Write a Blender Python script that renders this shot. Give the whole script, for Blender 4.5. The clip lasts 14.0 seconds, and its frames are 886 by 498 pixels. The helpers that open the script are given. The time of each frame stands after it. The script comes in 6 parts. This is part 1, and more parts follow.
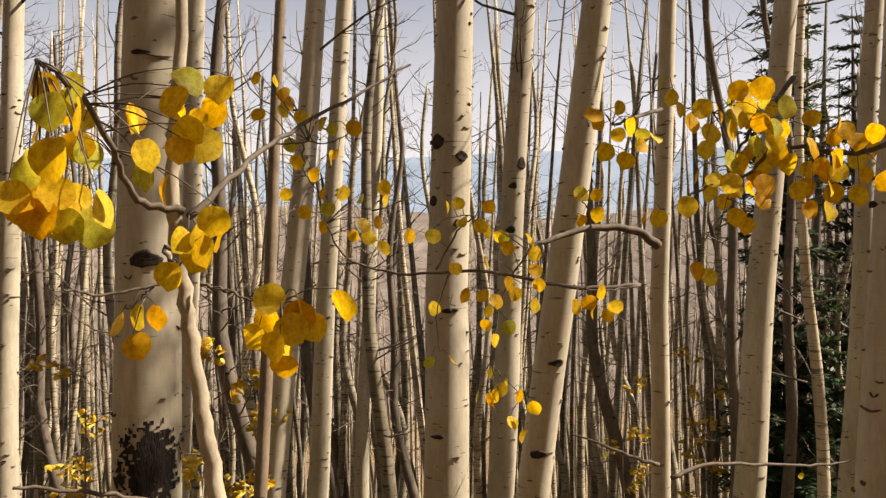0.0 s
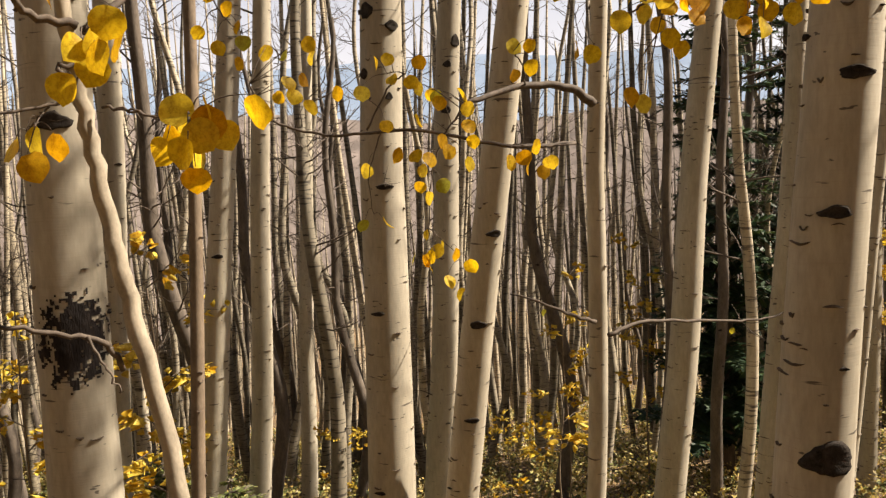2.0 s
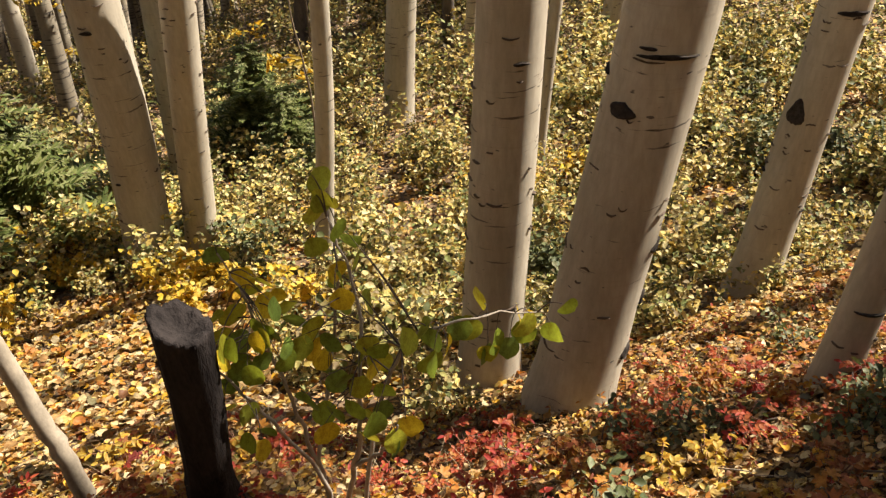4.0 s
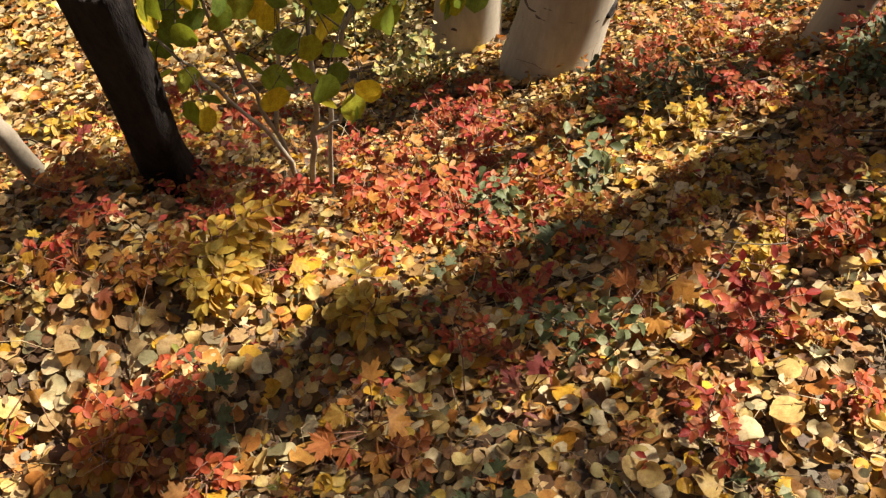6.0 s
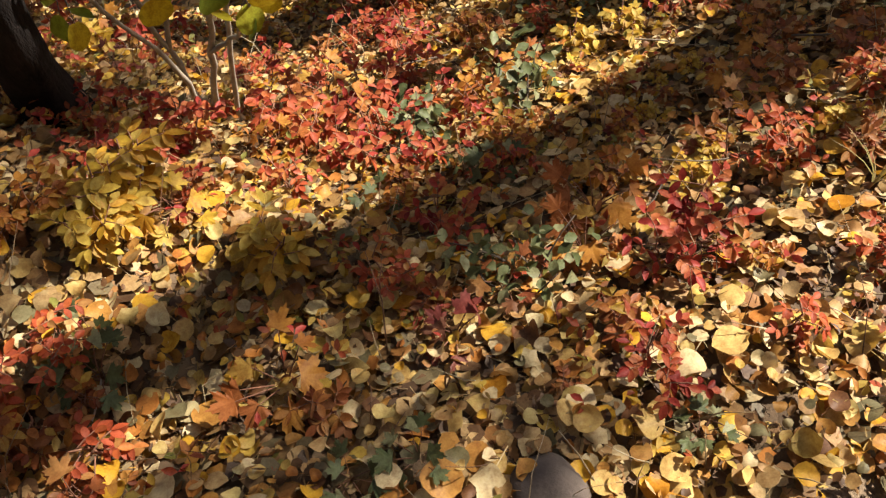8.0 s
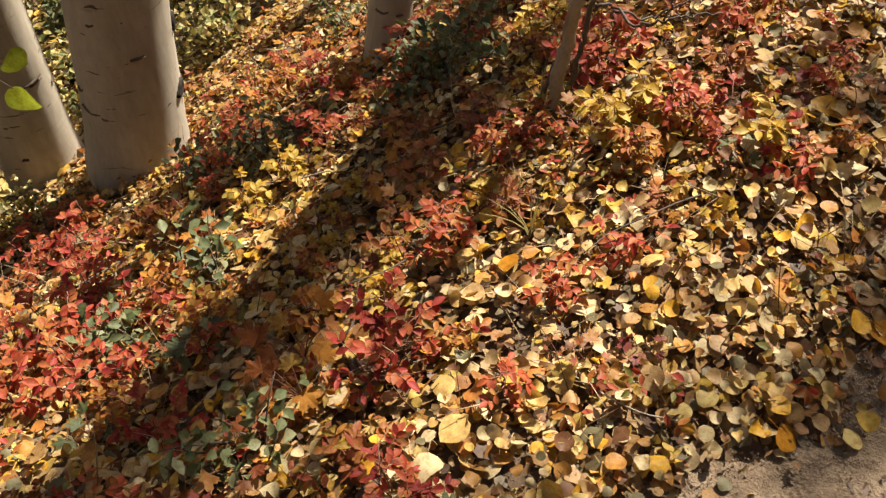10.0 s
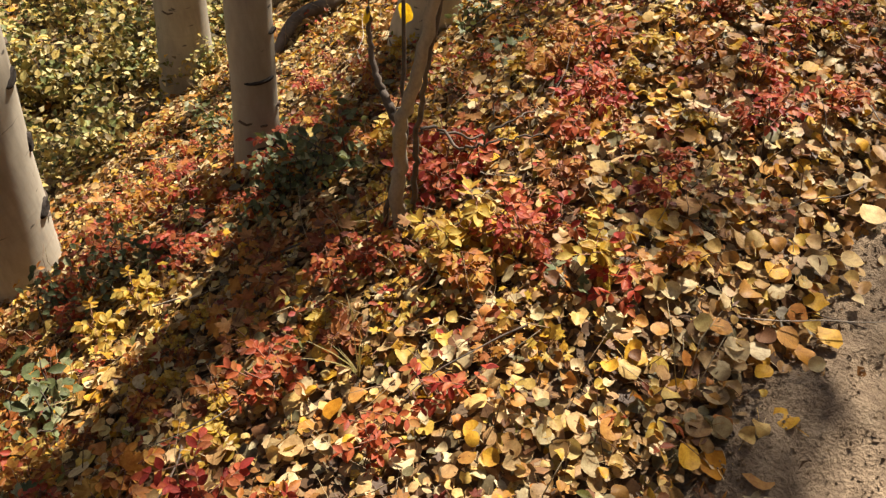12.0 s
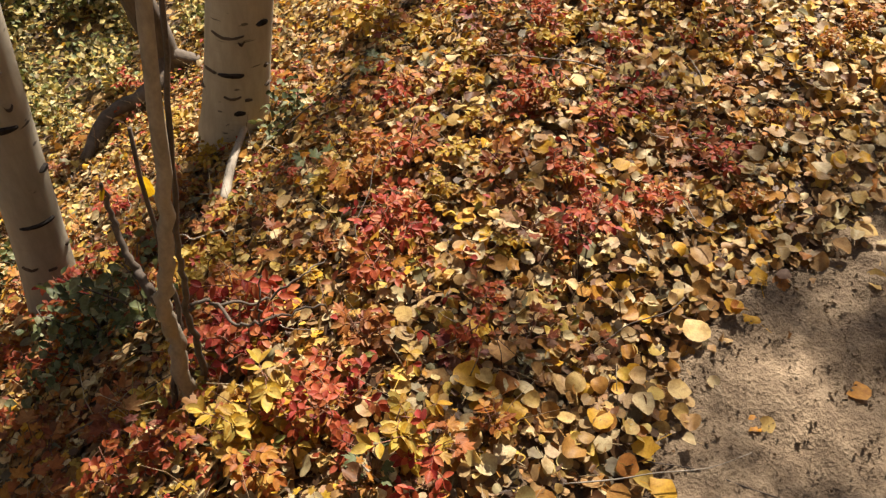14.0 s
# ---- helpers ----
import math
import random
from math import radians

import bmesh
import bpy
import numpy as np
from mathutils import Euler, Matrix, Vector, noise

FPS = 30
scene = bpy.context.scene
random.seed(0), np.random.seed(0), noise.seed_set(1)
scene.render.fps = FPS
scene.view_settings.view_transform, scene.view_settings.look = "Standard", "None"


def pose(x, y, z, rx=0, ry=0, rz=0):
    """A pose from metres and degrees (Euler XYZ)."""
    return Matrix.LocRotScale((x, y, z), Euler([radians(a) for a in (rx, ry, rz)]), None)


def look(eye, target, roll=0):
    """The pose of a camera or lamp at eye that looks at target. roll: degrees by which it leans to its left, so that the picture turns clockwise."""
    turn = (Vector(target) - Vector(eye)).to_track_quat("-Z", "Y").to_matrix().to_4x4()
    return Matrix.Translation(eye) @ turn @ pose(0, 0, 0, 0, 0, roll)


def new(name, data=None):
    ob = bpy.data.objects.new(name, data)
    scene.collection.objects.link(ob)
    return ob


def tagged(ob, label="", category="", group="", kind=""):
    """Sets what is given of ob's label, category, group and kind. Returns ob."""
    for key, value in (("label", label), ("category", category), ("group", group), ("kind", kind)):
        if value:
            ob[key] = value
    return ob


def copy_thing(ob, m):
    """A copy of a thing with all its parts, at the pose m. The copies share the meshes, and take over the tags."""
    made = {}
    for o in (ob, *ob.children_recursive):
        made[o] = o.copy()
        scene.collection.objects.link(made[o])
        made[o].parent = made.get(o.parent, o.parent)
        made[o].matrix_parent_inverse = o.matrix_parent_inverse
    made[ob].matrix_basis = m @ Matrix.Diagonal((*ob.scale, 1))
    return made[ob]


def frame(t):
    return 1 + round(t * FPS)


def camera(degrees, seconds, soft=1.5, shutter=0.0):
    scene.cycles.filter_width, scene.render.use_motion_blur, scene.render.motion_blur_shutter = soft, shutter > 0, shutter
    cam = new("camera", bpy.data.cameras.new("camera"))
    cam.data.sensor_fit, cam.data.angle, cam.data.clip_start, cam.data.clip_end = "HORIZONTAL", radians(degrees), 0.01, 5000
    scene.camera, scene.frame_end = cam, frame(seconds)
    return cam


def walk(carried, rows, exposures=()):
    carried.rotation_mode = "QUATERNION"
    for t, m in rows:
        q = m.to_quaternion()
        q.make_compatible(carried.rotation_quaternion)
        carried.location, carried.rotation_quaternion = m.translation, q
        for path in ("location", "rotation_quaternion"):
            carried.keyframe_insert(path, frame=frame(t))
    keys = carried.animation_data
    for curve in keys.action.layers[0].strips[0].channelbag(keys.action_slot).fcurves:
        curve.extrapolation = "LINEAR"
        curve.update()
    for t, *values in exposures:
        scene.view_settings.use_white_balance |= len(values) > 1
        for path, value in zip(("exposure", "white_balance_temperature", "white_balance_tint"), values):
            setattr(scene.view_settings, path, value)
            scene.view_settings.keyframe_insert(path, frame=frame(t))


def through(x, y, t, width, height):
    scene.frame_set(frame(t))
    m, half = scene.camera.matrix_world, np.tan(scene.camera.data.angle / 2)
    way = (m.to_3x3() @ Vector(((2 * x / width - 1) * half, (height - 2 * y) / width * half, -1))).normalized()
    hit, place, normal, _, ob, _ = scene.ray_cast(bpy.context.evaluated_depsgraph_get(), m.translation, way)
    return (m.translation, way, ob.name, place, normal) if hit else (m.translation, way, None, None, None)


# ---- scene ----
cam = camera(56.6, 14.0, soft=1.35)
PATH = [
    (0, (-0.036, -0.035, 1.68), (0.006, 1.964, 1.71), -0.7),
    (0.5, (0.008, -0.017, 1.661), (0.022, 1.983, 1.682), -1.2),
    (1, (-0.007, -0.004, 1.649), (0.015, 1.996, 1.634), -1.9),
    (1.5, (-0.022, 0.004, 1.628), (0.021, 2.002, 1.558), -2.2),
    (1.9, (-0.019, 0.029, 1.523), (0.121, 2.018, 1.367), -2.4),
    (2, (-0.012, 0.029, 1.512), (0.166, 2.011, 1.314), -2.5),
    (2.1, (-0.004, 0.033, 1.502), (0.225, 2.006, 1.264), -2.8),
    (2.5, (0.049, 0.025, 1.427), (0.47, 1.94, 1.03), -3.6),
    (2.7, (0.064, 0.03, 1.409), (0.573, 1.899, 0.914), -4.0),
    (2.9, (0.089, 0.043, 1.379), (0.655, 1.863, 0.775), -4.2),
    (3, (0.092, 0.052, 1.37), (0.678, 1.847, 0.711), -4.3),
    (3.5, (0.085, 0.069, 1.309), (0.703, 1.735, 0.391), -3.7),
    (3.9, (0.094, 0.077, 1.251), (0.697, 1.609, 0.116), -3.1),
    (4, (0.101, 0.074, 1.246), (0.691, 1.57, 0.057), -3.4),
    (4.2, (0.107, 0.074, 1.234), (0.679, 1.501, -0.045), -3.4),
    (6.3, (0.181, 0.153, 1.103), (0.515, 1.033, -0.662), -5.2),
    (6.5, (0.189, 0.165, 1.085), (0.512, 0.986, -0.71), -4.7),
    (7, (0.21, 0.188, 1.045), (0.527, 0.96, -0.773), -1.3),
    (7.2, (0.211, 0.192, 1.035), (0.521, 0.959, -0.786), -1.0),
    (9.3, (0.292, 0.162, 1.03), (1.078, 0.797, -0.696), 3.6),
    (9.5, (0.306, 0.15, 1.042), (1.152, 0.775, -0.659), 3.8),
    (10, (0.336, 0.112, 1.06), (1.298, 0.714, -0.587), 3.3),
    (10.2, (0.34, 0.12, 1.02), (1.368, 0.715, -0.589), 3.4),
    (10.5, (0.373, 0.082, 1.069), (1.435, 0.653, -0.527), 2.8),
    (11, (0.409, 0.075, 1.069), (1.522, 0.612, -0.503), 3.7),
    (11.5, (0.488, 0.036, 1.084), (1.603, 0.605, -0.477), 4.0),
    (12, (0.567, 0.003, 1.091), (1.682, 0.586, -0.463), 3.4),
    (12.5, (0.679, 0.013, 1.092), (1.829, 0.539, -0.458), 2.8),
    (13, (0.772, 0.03, 1.088), (1.949, 0.468, -0.469), 3.0),
    (13.5, (0.843, 0.008, 1.097), (2.052, 0.411, -0.444), 3.0),
    (14, (0.889, -0.027, 1.12), (2.152, 0.35, -0.384), 4.8),
]
walk(cam, [(t, look(eye, target, roll)) for t, eye, target, roll in PATH], [(0, 1.54, 7500, 10), (1.8, 1.58, 7300, 10), (3.0, 1.74, 6900, 10), (4.0, 1.7, 6800, 10), (6.5, 1.82, 6800, 10), (9.3, 1.66, 6800, 10), (14, 1.6, 6800, 10)])

# ---- light ----
SUN_AZ, SUN_EL = 89.0, 46.0          # degrees clockwise from +y, degrees above the horizon
world = bpy.data.worlds.new("world")
scene.world = world
world.use_nodes = True
wn = world.node_tree.nodes
sky = wn.new("ShaderNodeTexSky")
sky.sky_type, sky.sun_disc = "NISHITA", False
sky.sun_elevation, sky.sun_rotation = radians(SUN_EL), radians(SUN_AZ)
sky.dust_density, sky.air_density, sky.ozone_density = 2.0, 1.0, 2.0
wn["Background"].inputs[1].default_value = 0.034
haze = wn.new("ShaderNodeMix")              # thin bright haze over the whole sky
haze.data_type = "RGBA"
haze.inputs[7].default_value = (13.0, 12.6, 14.0, 1)
way, apart, thick = wn.new("ShaderNodeTexCoord"), wn.new("ShaderNodeSeparateXYZ"), wn.new("ShaderNodeMapRange")
world.node_tree.links.new(way.outputs["Generated"], apart.inputs[0])
world.node_tree.links.new(apart.outputs[2], thick.inputs[0])
thick.inputs["From Max"].default_value = 0.42    # thickest along the horizon
thick.inputs["To Min"].default_value, thick.inputs["To Max"].default_value = 0.85, 0.0
world.node_tree.links.new(thick.outputs[0], haze.inputs[0])
world.node_tree.links.new(sky.outputs[0], haze.inputs[6])
world.node_tree.links.new(haze.outputs[2], wn["Background"].inputs[0])
sun = new("sun", bpy.data.lights.new("sun", "SUN"))
sun.data.energy, sun.data.angle, sun.data.color = 4.8, radians(0.7), (1.0, 0.93, 0.83)
SUN_DIR = Vector((math.sin(radians(SUN_AZ)) * math.cos(radians(SUN_EL)), math.cos(radians(SUN_AZ)) * math.cos(radians(SUN_EL)), math.sin(radians(SUN_EL))))
sun.matrix_world = look(SUN_DIR * 30, (0, 0, 0))


# ---- materials ----
def base_material(name, rough=0.8):
    m = bpy.data.materials.new(name)
    m.use_nodes = True
    n, l = m.node_tree.nodes, m.node_tree.links
    b = n["Principled BSDF"]
    b.inputs["Roughness"].default_value = rough
    b.inputs["Specular IOR Level"].default_value = 0.3
    return m, n, l, b


def coords(n, l, scale, kind="Object"):
    tc, mp = n.new("ShaderNodeTexCoord"), n.new("ShaderNodeMapping")
    l.new(tc.outputs[kind], mp.inputs[0])
    mp.inputs["Scale"].default_value = scale
    return mp.outputs[0]


def noise_node(n, l, vec, scale, detail=4, rough=0.55, distortion=0.0):
    t = n.new("ShaderNodeTexNoise")
    t.inputs["Scale"].default_value, t.inputs["Detail"].default_value = scale, detail
    t.inputs["Roughness"].default_value, t.inputs["Distortion"].default_value = rough, distortion
    if vec is not None:
        l.new(vec, t.inputs["Vector"])
    return t.outputs["Fac"]


def ramp(n, l, fac, stops, mode="LINEAR"):
    r = n.new("ShaderNodeValToRGB")
    r.color_ramp.interpolation = mode
    e = r.color_ramp.elements
    while len(e) < len(stops):
        e.new(0.5)
    for el, (p, c) in zip(e, stops):
        el.position, el.color = p, (*c, 1) if len(c) == 3 else c
    l.new(fac, r.inputs[0])
    return r.outputs[0]


def mix(n, l, fac, a, b, mode="MIX"):
    x = n.new("ShaderNodeMix")
    x.data_type, x.blend_type = "RGBA", mode
    for sock, v in ((x.inputs[0], fac), (x.inputs[6], a), (x.inputs[7], b)):
        if isinstance(v, (int, float)):
            sock.default_value = v
        elif isinstance(v, tuple):
            sock.default_value = (*v, 1)
        else:
            l.new(v, sock)
    return x.outputs[2]


def bump(n, l, b, height, strength=0.4, dist=0.01):
    u = n.new("ShaderNodeBump")
    u.inputs["Strength"].default_value, u.inputs["Distance"].default_value = strength, dist
    l.new(height, u.inputs["Height"])
    l.new(u.outputs[0], b.inputs["Normal"])


def matt(m):
    m.node_tree.nodes["Principled BSDF"].inputs["Specular IOR Level"].default_value = 0.05
    return m


def bark_material(name, light, warm, dark_amount, island=False, low=0.82):
    """Aspen bark: smooth cream with powdery blotches, short level scars and dark flecks."""
    m, n, l, b = base_material(name, 0.75)
    info = n.new("ShaderNodeObjectInfo")
    wide = noise_node(n, l, coords(n, l, (3, 3, 1.2)), 1.6, 5)
    fine = noise_node(n, l, coords(n, l, (1, 1, 0.25)), 55, 4, 0.65)
    scar = noise_node(n, l, coords(n, l, (3.2, 3.2, 34)), 1.3, 3, 0.6)
    line = noise_node(n, l, coords(n, l, (5, 5, 130)), 1.2, 2, 0.5)
    spot = noise_node(n, l, coords(n, l, (9, 9, 22)), 2.0, 2, 0.5)
    col = ramp(n, l, wide, [(0.3, warm), (0.62, light)])
    col = mix(n, l, 0.22, col, ramp(n, l, fine, [(0.3, (0.25, 0.2, 0.14)), (0.7, (0.85, 0.8, 0.7))]), "OVERLAY")
    col = mix(n, l, ramp(n, l, line, [(0.58, (0, 0, 0)), (0.72, (0.35, 0.35, 0.35))]), col, (0.3, 0.25, 0.19))
    col = mix(n, l, ramp(n, l, scar, [(0.66 - dark_amount, (0, 0, 0)), (0.7 - dark_amount, (0.9, 0.9, 0.9))]), col, (0.07, 0.055, 0.045))
    col = mix(n, l, ramp(n, l, spot, [(0.7 - dark_amount * 0.5, (0, 0, 0)), (0.735, (0.85, 0.85, 0.85))]), col, (0.05, 0.04, 0.035))
    hue = n.new("ShaderNodeHueSaturation")
    l.new(col, hue.inputs["Color"])
    val = n.new("ShaderNodeMapRange")
    val.inputs["To Min"].default_value, val.inputs["To Max"].default_value = low, 1.08
    l.new(n.new("ShaderNodeNewGeometry").outputs["Random Per Island"] if island else info.outputs["Random"], val.inputs[0])
    l.new(val.outputs[0], hue.inputs["Value"])
    l.new(hue.outputs[0], b.inputs["Base Color"])
    bump(n, l, b, mix(n, l, 0.5, scar, line), 0.2, 0.005)
    return m


def plain_noise(name, c1, c2, scale, rough=0.85, bumps=0.4, dist=0.004, stretch=(1, 1, 1), c3=None):
    m, n, l, b = base_material(name, rough)
    v = coords(n, l, stretch)
    a, c = noise_node(n, l, v, scale, 6, 0.65), noise_node(n, l, v, scale * 7, 4)
    stops = [(0.32, c1), (0.66, c2)] if c3 is None else [(0.3, c1), (0.52, c2), (0.7, c3)]
    col = mix(n, l, 0.35, ramp(n, l, a, stops), ramp(n, l, c, [(0.3, c1), (0.7, c2)]))
    l.new(col, b.inputs["Base Color"])
    bump(n, l, b, mix(n, l, 0.5, a, c), bumps, dist)
    return m


def leaf_material(name, stops, per_object=False, through=0.4, rough=0.52, shade=0.64):
    """Thin leaf that lets light through; its hue comes from a random number per leaf."""
    m, n, l, b = base_material(name, rough)
    if per_object:
        rnd = n.new("ShaderNodeObjectInfo").outputs["Random"]
    else:
        rnd = n.new("ShaderNodeNewGeometry").outputs["Random Per Island"]
    k = len(stops)
    col = ramp(n, l, rnd, [((i + 0.001) / k, c) for i, c in enumerate(stops)], "CONSTANT")
    v = coords(n, l, (1, 1, 1))
    blotch = noise_node(n, l, v, 75, 4, 0.65)
    grain = noise_node(n, l, v, 400, 2)
    col = mix(n, l, ramp(n, l, blotch, [(0.42, (0, 0, 0)), (0.7, (0.7, 0.7, 0.7))]), col, mix(n, l, 1.0, col, (0.45, 0.3, 0.2), "MULTIPLY"))
    col = mix(n, l, 0.25, col, ramp(n, l, grain, [(0.3, (0.2, 0.2, 0.2)), (0.7, (0.8, 0.8, 0.8))]), "OVERLAY")
    col = mix(n, l, 1.0, col, (shade * 1.02, shade, shade * 0.94), "MULTIPLY")
    l.new(col, b.inputs["Base Color"])
    b.inputs["Specular IOR Level"].default_value = 0.22
    bump(n, l, b, blotch, 0.3, 0.003)
    tr, mx = n.new("ShaderNodeBsdfTranslucent"), n.new("ShaderNodeMixShader")
    l.new(mix(n, l, 1.0, col, (1.0, 0.86, 0.6), "MULTIPLY"), tr.inputs[0])
    mx.inputs[0].default_value = through
    l.new(b.outputs[0], mx.inputs[1])
    l.new(tr.outputs[0], mx.inputs[2])
    l.new(mx.outputs[0], n["Material Output"].inputs[0])
    return m


GOLD, PALE, OCHRE, TAN = (0.78, 0.45, 0.05), (0.77, 0.54, 0.2), (0.57, 0.29, 0.07), (0.52, 0.32, 0.14)
BROWN, ORANGE, GREY, CREAM = (0.22, 0.105, 0.05), (0.58, 0.24, 0.06), (0.22, 0.2, 0.11), (0.82, 0.67, 0.4)
BARK = bark_material("aspen_bark", (0.37, 0.335, 0.275), (0.28, 0.248, 0.195), 0.0)
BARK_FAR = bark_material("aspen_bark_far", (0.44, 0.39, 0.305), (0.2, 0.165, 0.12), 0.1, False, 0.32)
BARK_WOOD = bark_material("aspen_bark_wood", (0.4, 0.345, 0.26), (0.165, 0.135, 0.095), 0.12, True, 0.25)
BARK_DARK = plain_noise("dead_bark", (0.04, 0.031, 0.025), (0.15, 0.12, 0.095), 14, 0.9, 0.6, 0.006, (1, 1, 0.3))
BARK_YOUNG = plain_noise("young_stem_bark", (0.15, 0.125, 0.092), (0.34, 0.285, 0.215), 26, 0.75, 0.3, 0.003, (1, 1, 0.6))
BARK_BROWN = plain_noise("brown_bark", (0.09, 0.065, 0.045), (0.22, 0.165, 0.115), 16, 0.8, 0.4, 0.003, (1, 1, 0.5))
KNOT = matt(plain_noise("knot_black", (0.008, 0.007, 0.006), (0.06, 0.05, 0.044), 30, 0.95, 0.8, 0.006))
SCAR = plain_noise("scar_brown", (0.035, 0.026, 0.02), (0.12, 0.085, 0.06), 60, 0.85, 0.5, 0.003)
CHAR = plain_noise("charred_wood", (0.008, 0.007, 0.007), (0.034, 0.028, 0.026), 30, 0.95, 0.8, 0.008, (1, 1, 0.25))
matt(CHAR)
TWIG = plain_noise("twig_bark", (0.035, 0.026, 0.02), (0.12, 0.09, 0.068), 40, 0.8, 0.3, 0.002)
TWIG_PALE = plain_noise("pale_twig", (0.18, 0.148, 0.11), (0.36, 0.31, 0.25), 40, 0.8, 0.3, 0.002)
def humus_material():
    """Dark humus strewn with flat rotted leaves."""
    m, n, l, b = base_material("forest_soil", 0.95)
    v = coords(n, l, (1, 1, 1))
    earth = ramp(n, l, noise_node(n, l, v, 9, 6, 0.65), [(0.3, (0.035, 0.024, 0.016)), (0.55, (0.11, 0.072, 0.042)), (0.75, (0.18, 0.12, 0.06))])
    cell = n.new("ShaderNodeTexVoronoi")
    cell.inputs["Scale"].default_value = 34
    wob = mix(n, l, 0.06, v, noise_node(n, l, v, 60, 2))
    l.new(wob, cell.inputs["Vector"])
    part_of = n.new("ShaderNodeSeparateColor")
    l.new(cell.outputs["Color"], part_of.inputs[0])
    leaf = ramp(n, l, part_of.outputs[0], [(0.0, (0.2, 0.11, 0.05)), (0.25, (0.42, 0.27, 0.11)), (0.45, (0.13, 0.08, 0.045)), (0.6, (0.5, 0.34, 0.1)), (0.75, (0.34, 0.17, 0.06)), (0.9, (0.5, 0.38, 0.2))], "CONSTANT")
    shown = ramp(n, l, cell.outputs["Distance"], [(0.42, (1, 1, 1)), (0.5, (0, 0, 0))])
    some = ramp(n, l, part_of.outputs[1], [(0.0, (0.85, 0.85, 0.85)), (0.62, (0, 0, 0))], "CONSTANT")
    col = mix(n, l, mix(n, l, 1.0, shown, some, "MULTIPLY"), earth, leaf)
    l.new(col, b.inputs["Base Color"])
    bump(n, l, b, mix(n, l, 0.5, noise_node(n, l, v, 60, 4), shown), 0.7, 0.012)
    return m


SOIL = humus_material()
DIRT = plain_noise("trail_dirt", (0.095, 0.064, 0.041), (0.225, 0.16, 0.102), 22, 0.95, 1.0, 0.016, c3=(0.34, 0.255, 0.168))
STONE = plain_noise("grey_stone", (0.06, 0.046, 0.04), (0.12, 0.095, 0.08), 25, 0.8, 0.4, 0.004)
LITTER = leaf_material("fallen_leaf", [PALE, OCHRE, CREAM, TAN, GOLD, BROWN, (0.7, 0.55, 0.22), (0.4, 0.25, 0.1), ORANGE, (0.68, 0.47, 0.23), (0.6, 0.5, 0.3), GREY, (0.42, 0.22, 0.06), PALE, (0.5, 0.36, 0.18), (0.72, 0.5, 0.24), (0.62, 0.44, 0.12), CREAM, (0.7, 0.6, 0.34), (0.72, 0.5, 0.1)], False, 0.28, 0.52, 0.7)
LITTER_OLD = leaf_material("old_leaf", [(0.16, 0.085, 0.04), TAN, (0.3, 0.18, 0.08), (0.42, 0.28, 0.13), (0.12, 0.07, 0.04), (0.34, 0.16, 0.05), OCHRE, (0.2, 0.16, 0.09)], False, 0.15)
MIXED = leaf_material("seedling_leaflet", [(0.5, 0.11, 0.05), (0.63, 0.31, 0.07), (0.4, 0.16, 0.06), (0.68, 0.43, 0.1), (0.57, 0.09, 0.07), (0.6, 0.24, 0.06), (0.3, 0.3, 0.08), (0.72, 0.54, 0.14), (0.34, 0.1, 0.05), (0.7, 0.46, 0.08), (0.5, 0.36, 0.1)], False, 0.45)
LITTER_ONE = leaf_material("fallen_leaf_single", [GOLD, PALE, CREAM, OCHRE, TAN, GOLD, PALE, CREAM, (0.66, 0.3, 0.03)], True, 0.28, 0.52, 0.7)
HANGING = leaf_material("hanging_leaf", [(0.86, 0.64, 0.04), (0.84, 0.56, 0.03), (0.86, 0.7, 0.08), (0.76, 0.44, 0.02), (0.84, 0.6, 0.03), (0.55, 0.55, 0.07), (0.86, 0.66, 0.06), (0.8, 0.5, 0.02)], True, 0.6, 0.5, 0.82)
SCRAP = leaf_material("leaf_scrap", [(0.16, 0.08, 0.035), (0.28, 0.16, 0.07), (0.1, 0.055, 0.03), (0.36, 0.24, 0.12)], False, 0.15)
GREENISH = leaf_material("green_leaf", [(0.22, 0.3, 0.04), (0.42, 0.44, 0.05), (0.16, 0.24, 0.05), (0.62, 0.5, 0.04), (0.3, 0.36, 0.05)], True, 0.45, 0.5, 1.0)
ORANGES = leaf_material("orange_leaflet", [(0.66, 0.31, 0.06), (0.57, 0.2, 0.06), (0.66, 0.36, 0.08), (0.5, 0.18, 0.06), (0.6, 0.24, 0.05), (0.68, 0.42, 0.1)], False, 0.45)
YELLOWS = leaf_material("yellow_leaflet", [(0.78, 0.53, 0.07), (0.76, 0.44, 0.06), (0.74, 0.56, 0.14), (0.6, 0.38, 0.07), (0.8, 0.6, 0.12)], False, 0.45)
LEMON = leaf_material("lemon_leaf", [(0.8, 0.62, 0.08), (0.78, 0.52, 0.06), (0.76, 0.62, 0.14), (0.6, 0.46, 0.08), (0.82, 0.66, 0.12)], False, 0.45, 0.52, 0.8)
SHRUB = leaf_material("shrub_leaf", [(0.74, 0.66, 0.26), (0.54, 0.52, 0.2), (0.82, 0.74, 0.42), (0.3, 0.34, 0.12), (0.74, 0.6, 0.2), (0.2, 0.25, 0.09), (0.8, 0.7, 0.34), (0.4, 0.35, 0.16), (0.16, 0.19, 0.08), (0.13, 0.11, 0.055), (0.26, 0.2, 0.09), (0.7, 0.54, 0.18)], False, 0.4, 0.52, 0.78)
HERB = leaf_material("green_herb", [(0.16, 0.2, 0.09), (0.24, 0.28, 0.14), (0.34, 0.36, 0.2), (0.11, 0.14, 0.06)], False, 0.35)
